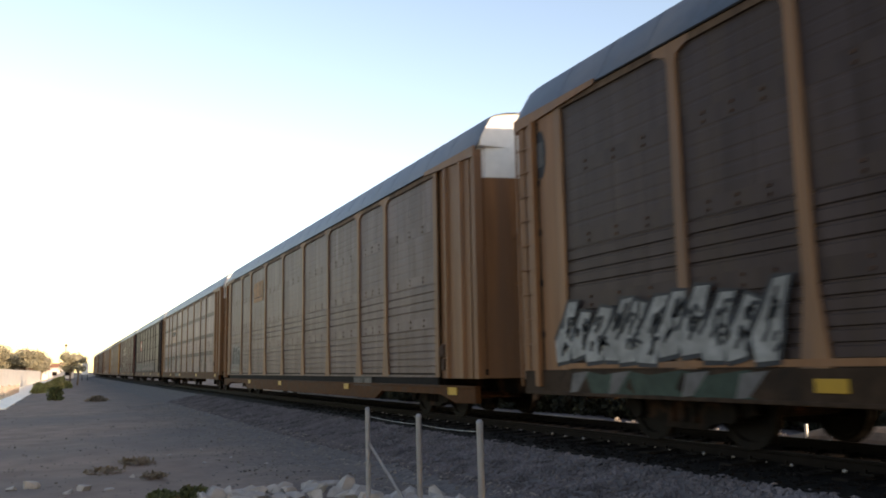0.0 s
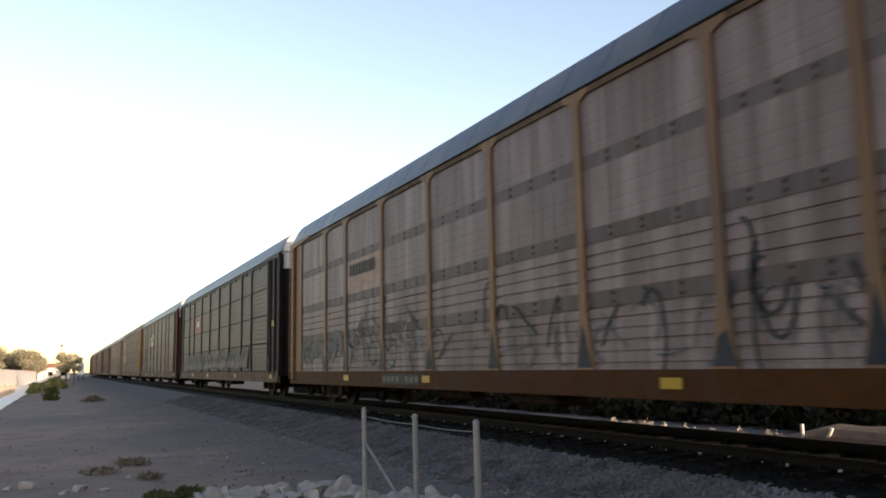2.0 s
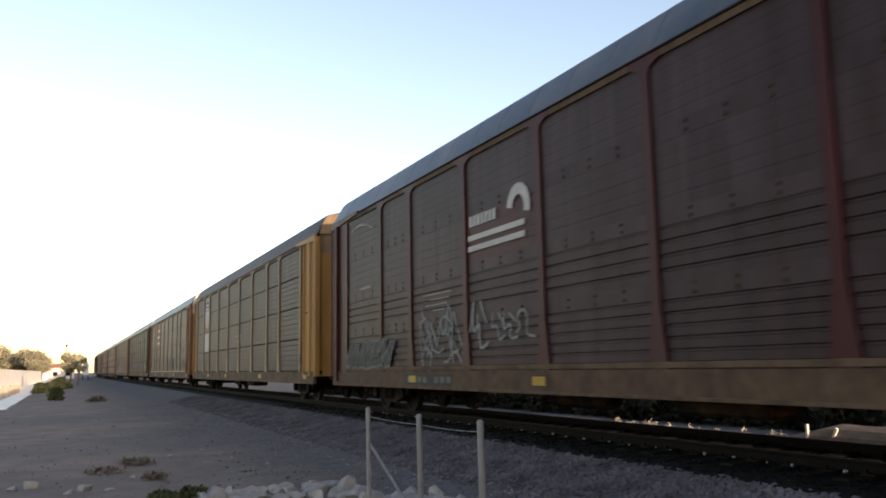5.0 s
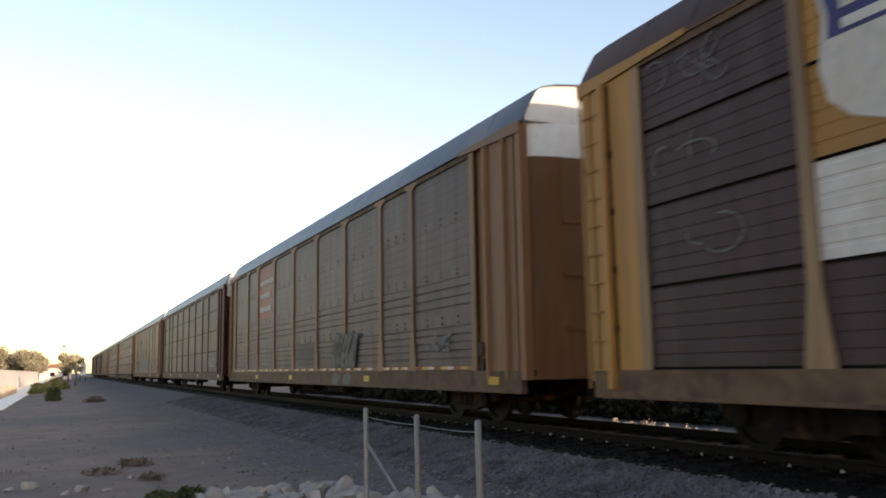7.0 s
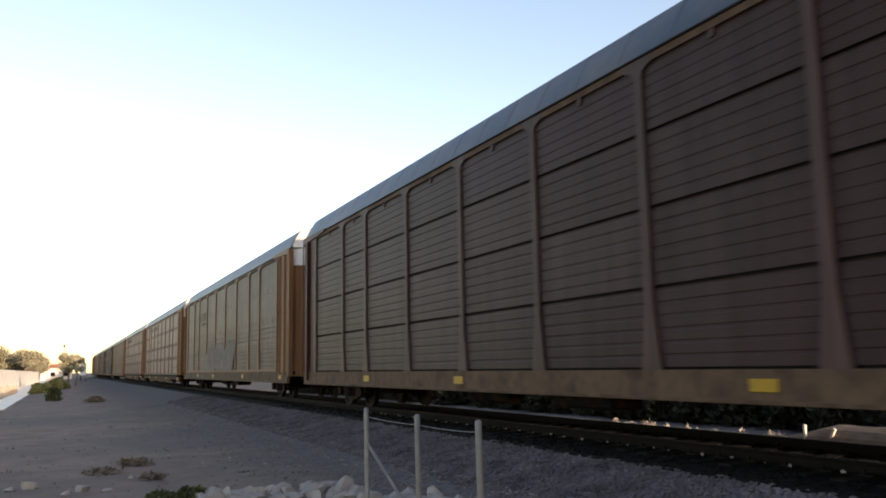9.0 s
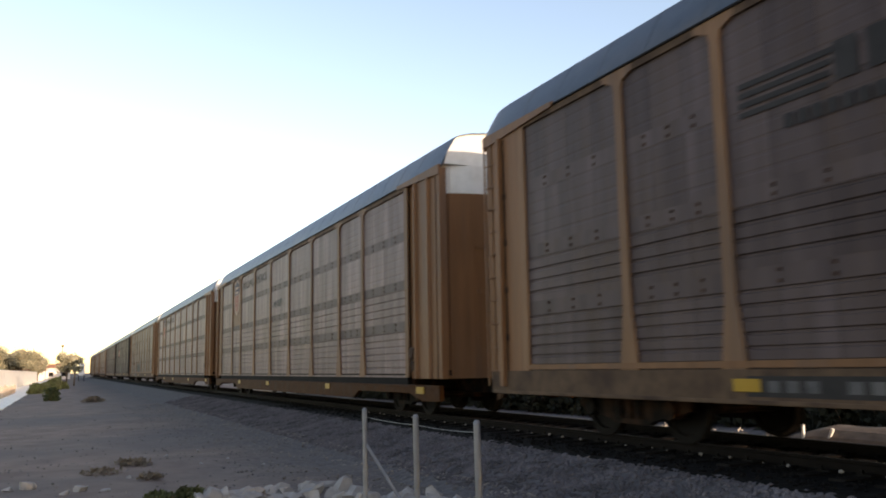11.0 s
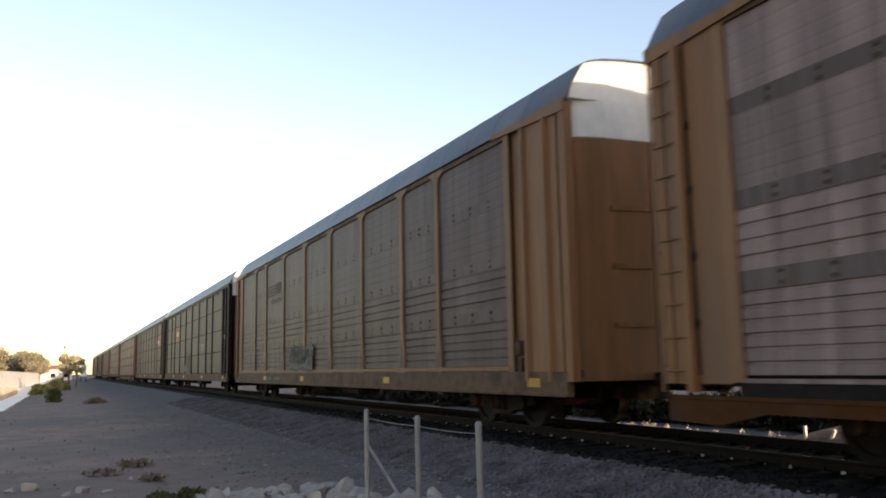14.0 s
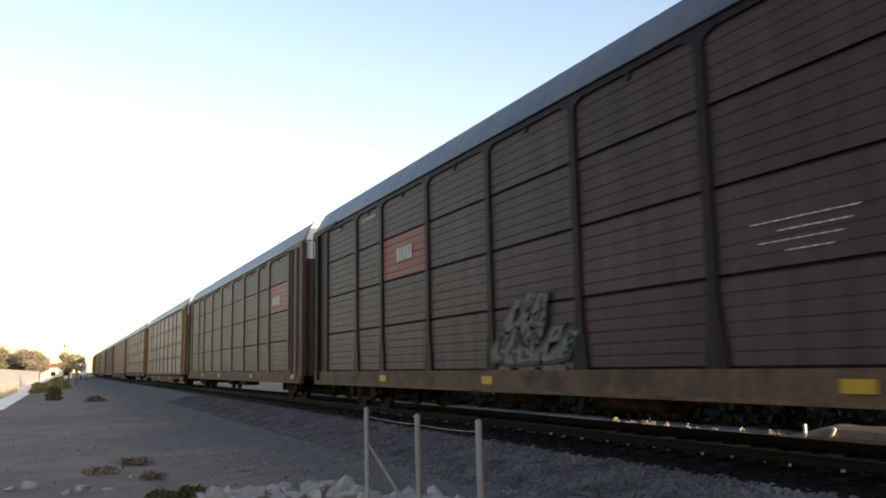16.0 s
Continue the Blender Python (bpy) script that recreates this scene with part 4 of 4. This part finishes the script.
part("emblem_ground", mesh_of("emblem_ground", sign_red, lambda bm: slab(bm, BAYS[2] - 0.08, BAYS[3] + 0.08, 3.82, 4.03, -1.498)), c, "red painted sign ground")
scrawl(c, 1.5, -0.5, 1.1, 2.0, 22, spray_grey, 71, 0.03)
throwup(c, -2.7, -4.6, 0.99, 2.0, 5, spray_grey, spray_dark, 72)
tagged(part("graffiti_splash", mesh_of("graffiti_splash", spray_grey, lambda bm: [flat(bm, bend([(a, 0.62), (a - 0.6, 0.62), (a - 0.75, 0.9), (a - 0.1, 0.93), (a, 0.62)])[:-1], -1.566) for a in (-2.6, -3.6)]), c, "pale sprayed splash"), kind="stuff")
graffiti(c, -9.2, -10.4, 1.2, 1.7, 3, spray_grey, None, 73)
c = TRAIN[7]
graffiti(c, -8.8, -10.7, 1.12, 1.62, 4, None, spray_white, 81, width=0.07)
stencil(c, -12.45, spray_grey)
for k in (8, 11):
    for i in range(4):
        part("emblem_stripe", mesh_of("emblem_stripe", sign_black, lambda bm: slab(bm, 7.2, 6.0 - 0.03 * i, 3.72 + 0.11 * i, 3.78 + 0.11 * i)), TRAIN[k], "black painted stripe")
    word_bars(TRAIN[k], "word_bar", sign_black, 5.95, 5.2, 3.75, 4.15, 2)
    word_bars(TRAIN[k], "word_bar", sign_black, 6.6, 4.95, 3.45, 3.6, 9)
c = TRAIN[8]
throwup(c, 4.7, -3.2, 1.02, 2.15, 10, spray_pink, spray_grey, 91)
graffiti(c, 4.5, -2.8, 1.75, 2.3, 7, spray_pink, None, 92, posts=False)
graffiti(c, 4.8, -2.8, 0.62, 0.94, 6, spray_grey, None, 93, posts=False)
sill_box(c, 7.3, 5.3)
for k in (9, 10):
    shield(TRAIN[k], 8.45, 4.2, 1.15, 1.5, True)
    part("emblem_ground", mesh_of("emblem_ground", yellow, lambda bm: slab(bm, 9.4, 7.5, 3.96, 4.17, -1.5, 0.006)), TRAIN[k])
    lettering(TRAIN[k], "BUILDING", 7.1, 4.38, 0.44, faded_black)
    lettering(TRAIN[k], "AMERICA", 4.5, 4.38, 0.44, faded_black)
scrawl(TRAIN[10], -1.2, -3.5, 1.15, 1.95, 16, spray_grey, 101, 0.05)
graffiti(TRAIN[9], 1.5, 0.1, 3.1, 3.42, 5, None, spray_dark, 102, width=0.045)
c = TRAIN[11]
throwup(c, 3.7, 0.9, 1.02, 1.85, 9, spray_grey, spray_dark, 111)
scrawl(c, 9.2, 7.6, 1.3, 1.9, 5, spray_white, 112)
sill_box(c, 7.6, 5.0)
c = TRAIN[12]
throwup(c, 1.8, -0.7, 1.02, 1.7, 6, spray_grey, spray_dark, 121)
throwup(c, 1.3, 0.1, 1.5, 2.25, 3, spray_grey, spray_dark, 122)
graffiti(c, 1.7, -1.0, 0.62, 0.94, 4, spray_grey, None, 123, posts=False)
for k, ya in ((12, -4.4), (4, 6.7), (5, -0.2)):
    # pale dashes painted for sunlight glinting through the sheet's perforations
    for i in range(4):
        for j in range(2 * (i % 2), 9 - i):
            part("slot", shared("bright_slot", sign_white, lambda bm: slab(bm, -0.055, 0.055, -0.008, 0.008, PAINT)), TRAIN[k], at=(0, ya - 0.16 * j - 0.05 * i, 2.5 - 0.11 * i))
c = TRAIN[13]
word_bars(c, "word_bar", sign_white, -9.0, -10.2, 3.3, 3.6, 4)


# ---------------------------------------------------------------- ties, stones and ground clutter
def make_tie(bm):
    box(bm, -1.3, 1.3, -0.11, 0.11, -0.3, -0.135, 0.012)


def make_plate(bm):
    box(bm, -0.17, 0.17, -0.09, 0.09, -0.135, -0.118)
    for a in (-0.12, 0.12):
        box(bm, a - 0.014, a + 0.014, 0.04, 0.068, -0.12, -0.08)


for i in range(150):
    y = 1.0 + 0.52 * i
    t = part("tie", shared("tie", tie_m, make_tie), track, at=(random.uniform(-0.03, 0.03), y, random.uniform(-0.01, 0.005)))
    t.rotation_euler = (0, 0, random.uniform(-0.01, 0.01))
    if i < 70:
        for x in (-0.755, 0.755):
            part("tie_plate", shared("tie_plate", wheel_m, make_plate), t, at=(x, 0, 0))

ICO = bmesh.new()
bmesh.ops.create_icosphere(ICO, subdivisions=1, radius=1)
ICO_V = np.array([v.co[:] for v in ICO.verts])
ICO_F = np.array([[v.index for v in f.verts] for f in ICO.faces])
ICO.free()


def stones(name, spots, mat, label, category):
    """Many small broken stones in one mesh; spots: x, y, z, size."""
    V, F = [], []
    rng = np.random.default_rng(5)
    for k, (x, y, z, r) in enumerate(spots):
        v = ICO_V * rng.uniform(0.7, 1.25, (len(ICO_V), 1)) * np.array([rng.uniform(0.8, 1.3), rng.uniform(0.8, 1.3), rng.uniform(0.5, 0.9)]) * r
        a = rng.uniform(0, 6.28)
        ca, sa = math.cos(a), math.sin(a)
        V.append(v @ np.array([[ca, sa, 0], [-sa, ca, 0], [0, 0, 1]]) + np.array([x, y, z]))
        F.append(ICO_F + k * len(ICO_V))
    me = bpy.data.meshes.new(name)
    me.from_pydata(np.concatenate(V).tolist(), [], np.concatenate(F).tolist())
    me.materials.append(mat)
    return tagged(new(name, me), label, category, kind="stuff")


def shoulder_z(x):
    a = -x
    return -0.17 if a < 1.98 else -0.17 - (a - 1.98) * 0.35 / 1.62 if a < 3.6 else -0.52 - (a - 3.6) * 0.33


spots, loose = [], []
for i in range(17000):
    y = 3.0 + 42 * random.random() ** 1.7
    far = random.random() > 0.78
    edge = 1.98 + 0.10 * noise.noise(Vector((y * 2.2, 0, 7))) + 0.07 * noise.noise(Vector((y * 6.0, 0, 2)))
    x = -3.3 - 2.4 * random.random() ** 2 if far else -random.uniform(edge, 3.55)
    (loose if far else spots).append((x, y, max(shoulder_z(x), ground_z(x, y)) + 0.003, random.uniform(0.012, 0.028) if far else random.uniform(0.018, 0.042)))
stones("loose_stones", loose, pebble_m, "loose stones strewn below the ballast", "gravel")
stones("ballast_stones", spots, stone_m, "loose grey ballast stones on the track shoulder", "gravel")
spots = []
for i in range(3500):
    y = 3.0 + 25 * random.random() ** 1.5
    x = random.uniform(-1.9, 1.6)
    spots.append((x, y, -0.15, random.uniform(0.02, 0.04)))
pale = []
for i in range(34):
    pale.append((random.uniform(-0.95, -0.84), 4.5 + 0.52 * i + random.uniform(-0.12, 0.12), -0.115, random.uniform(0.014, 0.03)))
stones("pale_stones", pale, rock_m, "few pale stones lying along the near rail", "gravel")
stones("bed_stones", spots, bed_m, "oily stones between the ties, darkened for underbody shade", "gravel")
spots = []
for i in range(2600):
    y = 9 + 36 * random.random() ** 1.5
    x = -4.2 - 6.5 * random.random() ** 1.3
    spots.append((x, y, ground_z(x, y) + 0.002, random.choice((0.008, 0.012, 0.016, 0.024))))
stones("gravel", spots, pebble_m, "scattered pale pebbles on the dirt", "gravel")


def rock(x, y, r, seed):
    rng = random.Random(seed)
    bm = bmesh.new()
    bmesh.ops.create_icosphere(bm, subdivisions=2, radius=1)
    for _ in range(12):
        d = Vector((rng.uniform(-1, 1), rng.uniform(-1, 1), rng.uniform(-0.6, 1))).normalized()
        c = rng.uniform(0.32, 0.68)
        for v in bm.verts:
            q = v.co.dot(d)
            if q > c:
                v.co -= d * (q - c)
    sx, sy, sz = rng.uniform(0.9, 1.4), rng.uniform(0.8, 1.2), rng.uniform(0.5, 0.8)
    for v in bm.verts:
        v.co = Vector((v.co.x * sx, v.co.y * sy, v.co.z * sz)) * r
    me = finish(bm, "rock", rock_m)
    ob = tagged(new("rock", me), "pale broken rubble rock lying on dry dirt", "rock", group="rubble rocks beside the fence")
    ob.location = (x, y, ground_z(x, y) + r * 0.14)
    ob.rotation_euler = (rng.uniform(-0.2, 0.2), rng.uniform(-0.2, 0.2), rng.uniform(0, 6.28))


random.seed(8)
n = 0
for i in range(56):
    f = i / 55 * 2.62
    a = random.random()
    if f < 1.7:
        x, y = -6.6 + f, 12.75 - 0.05 * f
    else:
        q = (f - 1.7) / 0.92
        x, y = -4.9 + 0.85 * q, 12.66 - 2.2 * q
    rock(x - 0.12 + random.uniform(-0.1, 0.1), y - 1.1 - 0.9 * a * a + random.uniform(-0.1, 0.1), random.uniform(0.13, 0.26), i)
for x, y, r in ((-8.0, 13.1, 0.16), (-8.2, 12.9, 0.12), (-8.75, 13.8, 0.17), (-8.95, 13.6, 0.14), (-7.7, 13.0, 0.1), (-4.2, 10.4, 0.2), (-4.0, 9.9, 0.2), (-3.9, 9.5, 0.16),
                (-6.0, 15.8, 0.06), (-5.4, 16.5, 0.05), (-5.0, 15.2, 0.06), (-6.4, 17.5, 0.06), (-5.7, 18.2, 0.05), (-7.3, 14.4, 0.06)):
    rock(x, y, r, int(abs(x * y * 100)))


def weeds(name, x, y, r, h, mat, seed, count, label, leaf=0.05):
    """A low plant: thin stems under one, a mass of small leaf blades over it."""
    rng = random.Random(seed)
    plant = tagged(new(name), label, "shrub")
    z0 = ground_z(x, y)
    plant.location = (x, y, z0 - 0.02)
    bm = bmesh.new()
    for _ in range(9):
        a, k = rng.uniform(0, 6.28), rng.uniform(0.3, 0.9)
        tube(bm, (0, 0, 0), (math.cos(a) * r * k, math.sin(a) * r * k, h * rng.uniform(0.5, 0.9)), 0.012, 0.004, 5)
    tagged(part("twig", finish(bm, "twig", bark_m), plant), kind="stuff")
    V, F = [], []
    for i in range(count):
        a, k, u = rng.uniform(0, 6.28), rng.random() ** 0.5, rng.random()
        lump = 0.75 + 0.35 * noise.noise(Vector((math.cos(a) * 2 + seed, math.sin(a) * 2, u * 2)))
        rad = r * k * lump * (1 - 0.55 * u * u)
        c = Vector((math.cos(a) * rad, math.sin(a) * rad, 0.03 + h * u * lump))
        d = Vector((rng.uniform(-1, 1), rng.uniform(-1, 1), rng.uniform(-0.2, 1))).normalized() * leaf * rng.uniform(0.6, 1.6)
        e = d.orthogonal().normalized() * leaf * 0.35
        k = len(V)
        V += [tuple(c - e), tuple(c + d * 0.5 - e * 1.2), tuple(c + d), tuple(c + d * 0.5 + e * 1.2)]
        F.append((k, k + 1, k + 2, k + 3))
    me = bpy.data.meshes.new("foliage")
    me.from_pydata(V, [], F)
    me.materials.append(mat)
    part("foliage", me, plant)
    return plant


weeds("shrub", -6.75, 11.65, 0.3, 0.17, leaf_m, 1, 900, "small green shrub among pale rocks")
weeds("shrub", -7.15, 11.5, 0.26, 0.13, leaf_m, 2, 700, "small green shrub on dry dirt")
weeds("weed_clump", -7.1, 16.2, 0.42, 0.09, dry_m, 3, 170, "dry brown weed clump on dirt", 0.07)
weeds("weed_clump", -7.7, 15.3, 0.5, 0.06, dry_m, 4, 70, "flat dry weeds on dirt", 0.07)
weeds("weed_clump", -7.0, 14.0, 0.3, 0.1, dry_m, 5, 110, "flat dry weeds on dirt", 0.06)
weeds("shrub", -8.85, 56.0, 0.62, 0.85, leaf_m, 6, 650, "dark green bush in the train's shade", 0.16)
weeds("weed_clump", -6.7, 51.5, 0.75, 0.3, dry_m, 7, 700, "low dark weeds beside the ballast", 0.1)
for i, (x, y, r, h) in enumerate(((-9.7, 86, 0.9, 0.9), (-9.1, 94, 0.9, 1.2), (-10.4, 80, 0.7, 0.5), (-8.8, 104, 0.8, 1.3), (-10.6, 92, 0.8, 0.8), (-8.2, 98, 0.6, 0.8))):
    weeds("shrub", x, y, r, h, leaf_lit, 20 + i, 2600, "leafy shrub along the fence line, sunlight put into its green", 0.17)


def fence_post(x, y, h, r, label, brace=None):
    p = tagged(new("fence_post"), label, "fence post", group="posts of the wire fence")
    z = ground_z(x, y)
    p.location = (x, y, z - 0.05)
    bm = bmesh.new()
    tube(bm, (0, 0, 0), (-0.012, 0, h + 0.05), r, seg=12)
    part("shaft", finish(bm, "shaft", post_m), p)
    bm = bmesh.new()
    tube(bm, (-0.012, 0, h + 0.05), (-0.012, 0, h + 0.075), r * 1.15, r * 0.6, 12)
    part("cap", finish(bm, "cap", post_m), p)
    if brace:
        bm = bmesh.new()
        tube(bm, (0, 0, brace[2] - z), (brace[0], brace[1], 0.02), r * 0.7, seg=8)
        part("brace", finish(bm, "brace", post_m), p)


FENCE = [(-5.07, 9.47, 1.14, 0.028), (-5.12, 7.78, 1.14, 0.028), (-5.05, 6.57, 1.14, 0.03)]
fence_post(*FENCE[0], "thin galvanised fence post with a leaning brace", (0.35, -0.55, 0.22))
fence_post(*FENCE[1], "thin dull galvanised fence post in dirt")
fence_post(*FENCE[2], "pale galvanised fence post with a short brace", (-0.22, 0.25, -0.05))
wires = tagged(new("fence_wire"), "slack thin wire strung between fence posts", "wire")
for a, b in zip(FENCE, FENCE[1:]):
    za, zb = ground_z(a[0], a[1]) + 1.06, ground_z(b[0], b[1]) + 1.06
    cv = bpy.data.curves.new("strand", "CURVE")
    cv.dimensions, cv.bevel_depth, cv.bevel_resolution = "3D", 0.0028, 1
    sp = cv.splines.new("POLY")
    sp.points.add(6)
    for i in range(7):
        f = i / 6
        sp.points[i].co = (a[0] + (b[0] - a[0]) * f, a[1] + (b[1] - a[1]) * f, za + (zb - za) * f - 0.012 * math.sin(math.pi * f), 1)
    cv.materials.append(wire_m)
    part("strand", cv, wires)


# ---------------------------------------------------------------- the distance
def tree(x, y, h, r, seed, label, leaves=5200, size=0.38):
    rng = random.Random(seed)
    t = tagged(new("tree"), label, "tree")
    z = ground_z(x, y)
    t.location = (x, y, z - 0.05)
    bm = bmesh.new()
    tube(bm, (0, 0, 0), (0.1, 0, h * 0.45), h * 0.028, h * 0.018, 8)
    tips = []
    for i in range(9):
        a = i * 0.7 + rng.uniform(-0.3, 0.3)
        e = Vector((math.cos(a) * r * rng.uniform(0.35, 0.75), math.sin(a) * r * rng.uniform(0.35, 0.75), h * rng.uniform(0.5, 0.88)))
        tube(bm, (0.08, 0, h * rng.uniform(0.3, 0.44)), e, h * 0.012, h * 0.004, 6)
        tips.append(e)
    part("trunk", finish(bm, "trunk", bark_m), t)
    V, F = [], []
    for i in range(leaves):
        e = rng.choice(tips)
        q = Vector((rng.gauss(0, 1), rng.gauss(0, 1), rng.gauss(0, 0.8))) * r * 0.21
        c = e + q
        d = Vector((rng.uniform(-1, 1), rng.uniform(-1, 1), rng.uniform(-0.6, 0.9))).normalized() * size * rng.uniform(0.5, 1.3)
        w = d.orthogonal().normalized() * size * 0.4
        k = len(V)
        V += [tuple(c - w * 0.4), tuple(c + d * 0.5 - w), tuple(c + d), tuple(c + d * 0.5 + w)]
        F.append((k, k + 1, k + 2, k + 3))
    me = bpy.data.meshes.new("crown")
    me.from_pydata(V, [], F)
    me.materials.append(tree_leaf)
    part("crown", me, t)


for i, (x, y, h, r) in enumerate(((-22.5, 205, 7.4, 4.2), (-19.2, 215, 7.0, 4.0), (-16.8, 208, 6.6, 3.2), (-14.8, 200, 7.0, 2.8), (-27, 220, 8.0, 4.5), (-13.6, 215, 5.2, 2.2))):
    tree(x, y, h, r, 70 + i, "dusty green roadside tree in low sun")
tree(-7.9, 112, 4.3, 1.15, 90, "slender dusty tree beside the railway", 1800, 0.3)
tree(-6.9, 122, 4.0, 1.1, 91, "slender dusty tree beside the railway", 1500, 0.3)

# pale strip added beyond the train's shadow; its colour carries the sunlit ground
path = bpy.data.meshes.new("pavement")
path.from_pydata([(-13.6, 46, -0.70), (-10.9, 46, -0.62), (-10.9, 330, -0.62), (-13.6, 330, -0.70), (-13.6, 46, -0.95), (-10.9, 46, -0.95), (-10.9, 330, -0.95), (-13.6, 330, -0.95)], [],
                 [(0, 1, 2, 3), (0, 4, 5, 1), (1, 5, 6, 2)])
path.materials.append(concrete)
tagged(new("pavement", path), "pale strip standing for the sunlit ground along the railway wall", "pavement", kind="structure")
wall = tagged(new("boundary_wall"), "long pale sunlit concrete wall along the railway", "wall", kind="structure")
bm = bmesh.new()
box(bm, -13.9, -13.6, 70, 330, -1.0, 1.35, 0.02)
part("wall_body", finish(bm, "wall_body", concrete), wall)
bm = bmesh.new()
box(bm, -13.96, -13.54, 70, 330, 1.35, 1.45, 0.02)
part("coping", finish(bm, "coping", concrete), wall)

random.seed(12)
for i in range(22):
    y = 52 + i * 1.6
    x = -12.2
    p = tagged(new("fence_stake"), "short weathered wooden stake in sunlit dirt", "stake", group="stakes of the low fence")
    bm = bmesh.new()
    h = random.uniform(0.75, 0.95)
    prism(bm, [(-0.07, 0), (0.07, 0), (0.07, h - 0.08), (0.0, h), (-0.07, h - 0.08)], "x", -0.025, 0.025)
    me = finish(bm, "board", wood_fence)
    part("board", me, p)
    p.matrix_world = pose(x, y, -0.68, random.uniform(-3, 3), random.uniform(-3, 3), 90 + random.uniform(-8, 8))


def house(x, y, w, d, h, label):
    g = tagged(new("house"), label, "house")
    g.location = (x, y, ground_z(x, y) - 0.05)
    bm = bmesh.new()
    box(bm, -w / 2, w / 2, -d / 2, d / 2, 0, h)
    part("wall", finish(bm, "wall", stucco), g)
    bm = bmesh.new()
    prism(bm, [(-w / 2 - 0.5, h), (w / 2 + 0.5, h), (w / 2 - 1.2, h + 1.1), (-w / 2 + 1.2, h + 1.1)], "y", -d / 2 - 0.4, d / 2 + 0.4)
    part("roof", finish(bm, "roof", tile_roof), g)
    for i in (-1, 1):
        bm = bmesh.new()
        box(bm, i * w * 0.25 - 0.6, i * w * 0.25 + 0.6, -d / 2 - 0.04, -d / 2 + 0.02, 0.9, 2.0)
        part("window", finish(bm, "window", gap_m), g)


house(-16.2, 232, 8, 9, 2.6, "low pale stucco house with a clay roof")
house(-9.6, 262, 6.5, 8, 3.2, "pale stucco house with a clay roof by the railway")

mast = tagged(new("signal_mast"), "thin grey railway signal mast with a dark round head", "signal")
mast.location = (-8.45, 118, ground_z(-8.45, 118))
bm = bmesh.new()
tube(bm, (0, 0, 0), (0, 0, 5.0), 0.06, seg=8)
part("pole", finish(bm, "pole", post_m), mast)
bm = bmesh.new()
tube(bm, (0, -0.1, 5.1), (0, 0.1, 5.1), 0.17, seg=16)
tube(bm, (0, -0.25, 5.15), (0, -0.1, 5.15), 0.08, seg=10)
part("signal_head", finish(bm, "signal_head", bark_m), mast)

cab = tagged(new("trackside_cabinet"), "white trackside equipment cabinet on dark legs", "cabinet")
cab.location = (-4.75, 190, ground_z(-4.75, 190))
bm = bmesh.new()
box(bm, -0.6, 0.6, -0.5, 0.5, 1.2, 3.6, 0.04)
part("case", finish(bm, "case", box_white), cab)
for x in (-0.5, 0.5):
    for y in (-0.4, 0.4):
        bm = bmesh.new()
        box(bm, x - 0.06, x + 0.06, y - 0.06, y + 0.06, -0.1, 1.2)
        part("leg", finish(bm, "leg", under_m), cab)

# far side of the track: scrub coloured shade-dark, pale rubble and stakes
random.seed(31)
for i in range(40):
    y = -2 + i * 1.45
    weeds("shrub", 6.3 + random.uniform(-0.2, 0.3), y, random.uniform(1.0, 1.2), random.uniform(0.75, 1.0), scrub_m, 200 + i, 1400, "scrub behind the railway, backlit darkness put into its colour", 0.18)
lane = tagged(new("service_path"), "broken pale gravel path behind the railway", "path", kind="structure")
y = -6.0
while y < 60:
    w = random.uniform(1.2, 4.5)
    x0 = random.uniform(4.55, 4.7)
    bm = bmesh.new()
    box(bm, x0, x0 + random.uniform(0.2, 0.5), y, y + w, -0.6, -0.445, 0.01)
    part("slab", finish(bm, "slab", pale_path), lane)
    y += w + random.uniform(0.3, 2.2)
for i in range(16):
    y = 1 + i * 1.5
    x = 3.6 + random.uniform(-0.4, 0.8)
    rock(x, y, random.uniform(0.08, 0.16), 500 + i)
# a low sunlit bank of earth and dry tufts past the far rail
bank = bpy.data.meshes.new("earth_bank")
BV, BF = [], []
for j in range(41):
    y = 5.0 + 0.2 * j
    k = min(1.0, (y - 5.0) / 1.2, (13.0 - y) / 1.6)
    for i in range(9):
        u = i / 8
        BV.append((4.0 + 1.5 * u, y, -0.55 + k * (0.42 + 0.05 * noise.noise(Vector((y * 1.3, u * 3, 9)))) * math.sin(math.pi * u) ** 0.7))
for j in range(40):
    for i in range(8):
        a = j * 9 + i
        BF.append((a, a + 1, a + 10, a + 9))
bank.from_pydata(BV, [], BF)
bank.materials.append(earth)
tagged(new("earth_bank", bank), "low bank of dry brown earth behind the track", "bank", kind="structure")
for i, y in enumerate((16.9, 16.6, 16.2, 15.9, 15.7, 15.4, 15.1, 14.3, 14.15, 13.7, 13.0, 12.2, 12.0, 11.6)):
    weeds("grass_tuft", 3.7 + random.uniform(-0.25, 0.3), y, random.uniform(0.08, 0.16), random.uniform(0.14, 0.24), straw, 400 + i, 24, "dry sunlit grass tuft beside the far rail", 0.05)
for x, y, tilt in ((4.2, 11.7, 0), (4.2, 11.2, 28), (4.2, 9.3, 0)):
    p = tagged(new("marker_stake"), "short white marker stake behind the track", "stake")
    bm = bmesh.new()
    box(bm, -0.025, 0.025, -0.025, 0.025, 0, 0.36, 0.005)
    part("board", finish(bm, "board", concrete), p)
    p.matrix_world = pose(x, y, ground_z(x, y) - 0.05, tilt, 0, 0)


def motions():
    for k, car in TRAIN.items():
        walk(car, place(k))


motions()
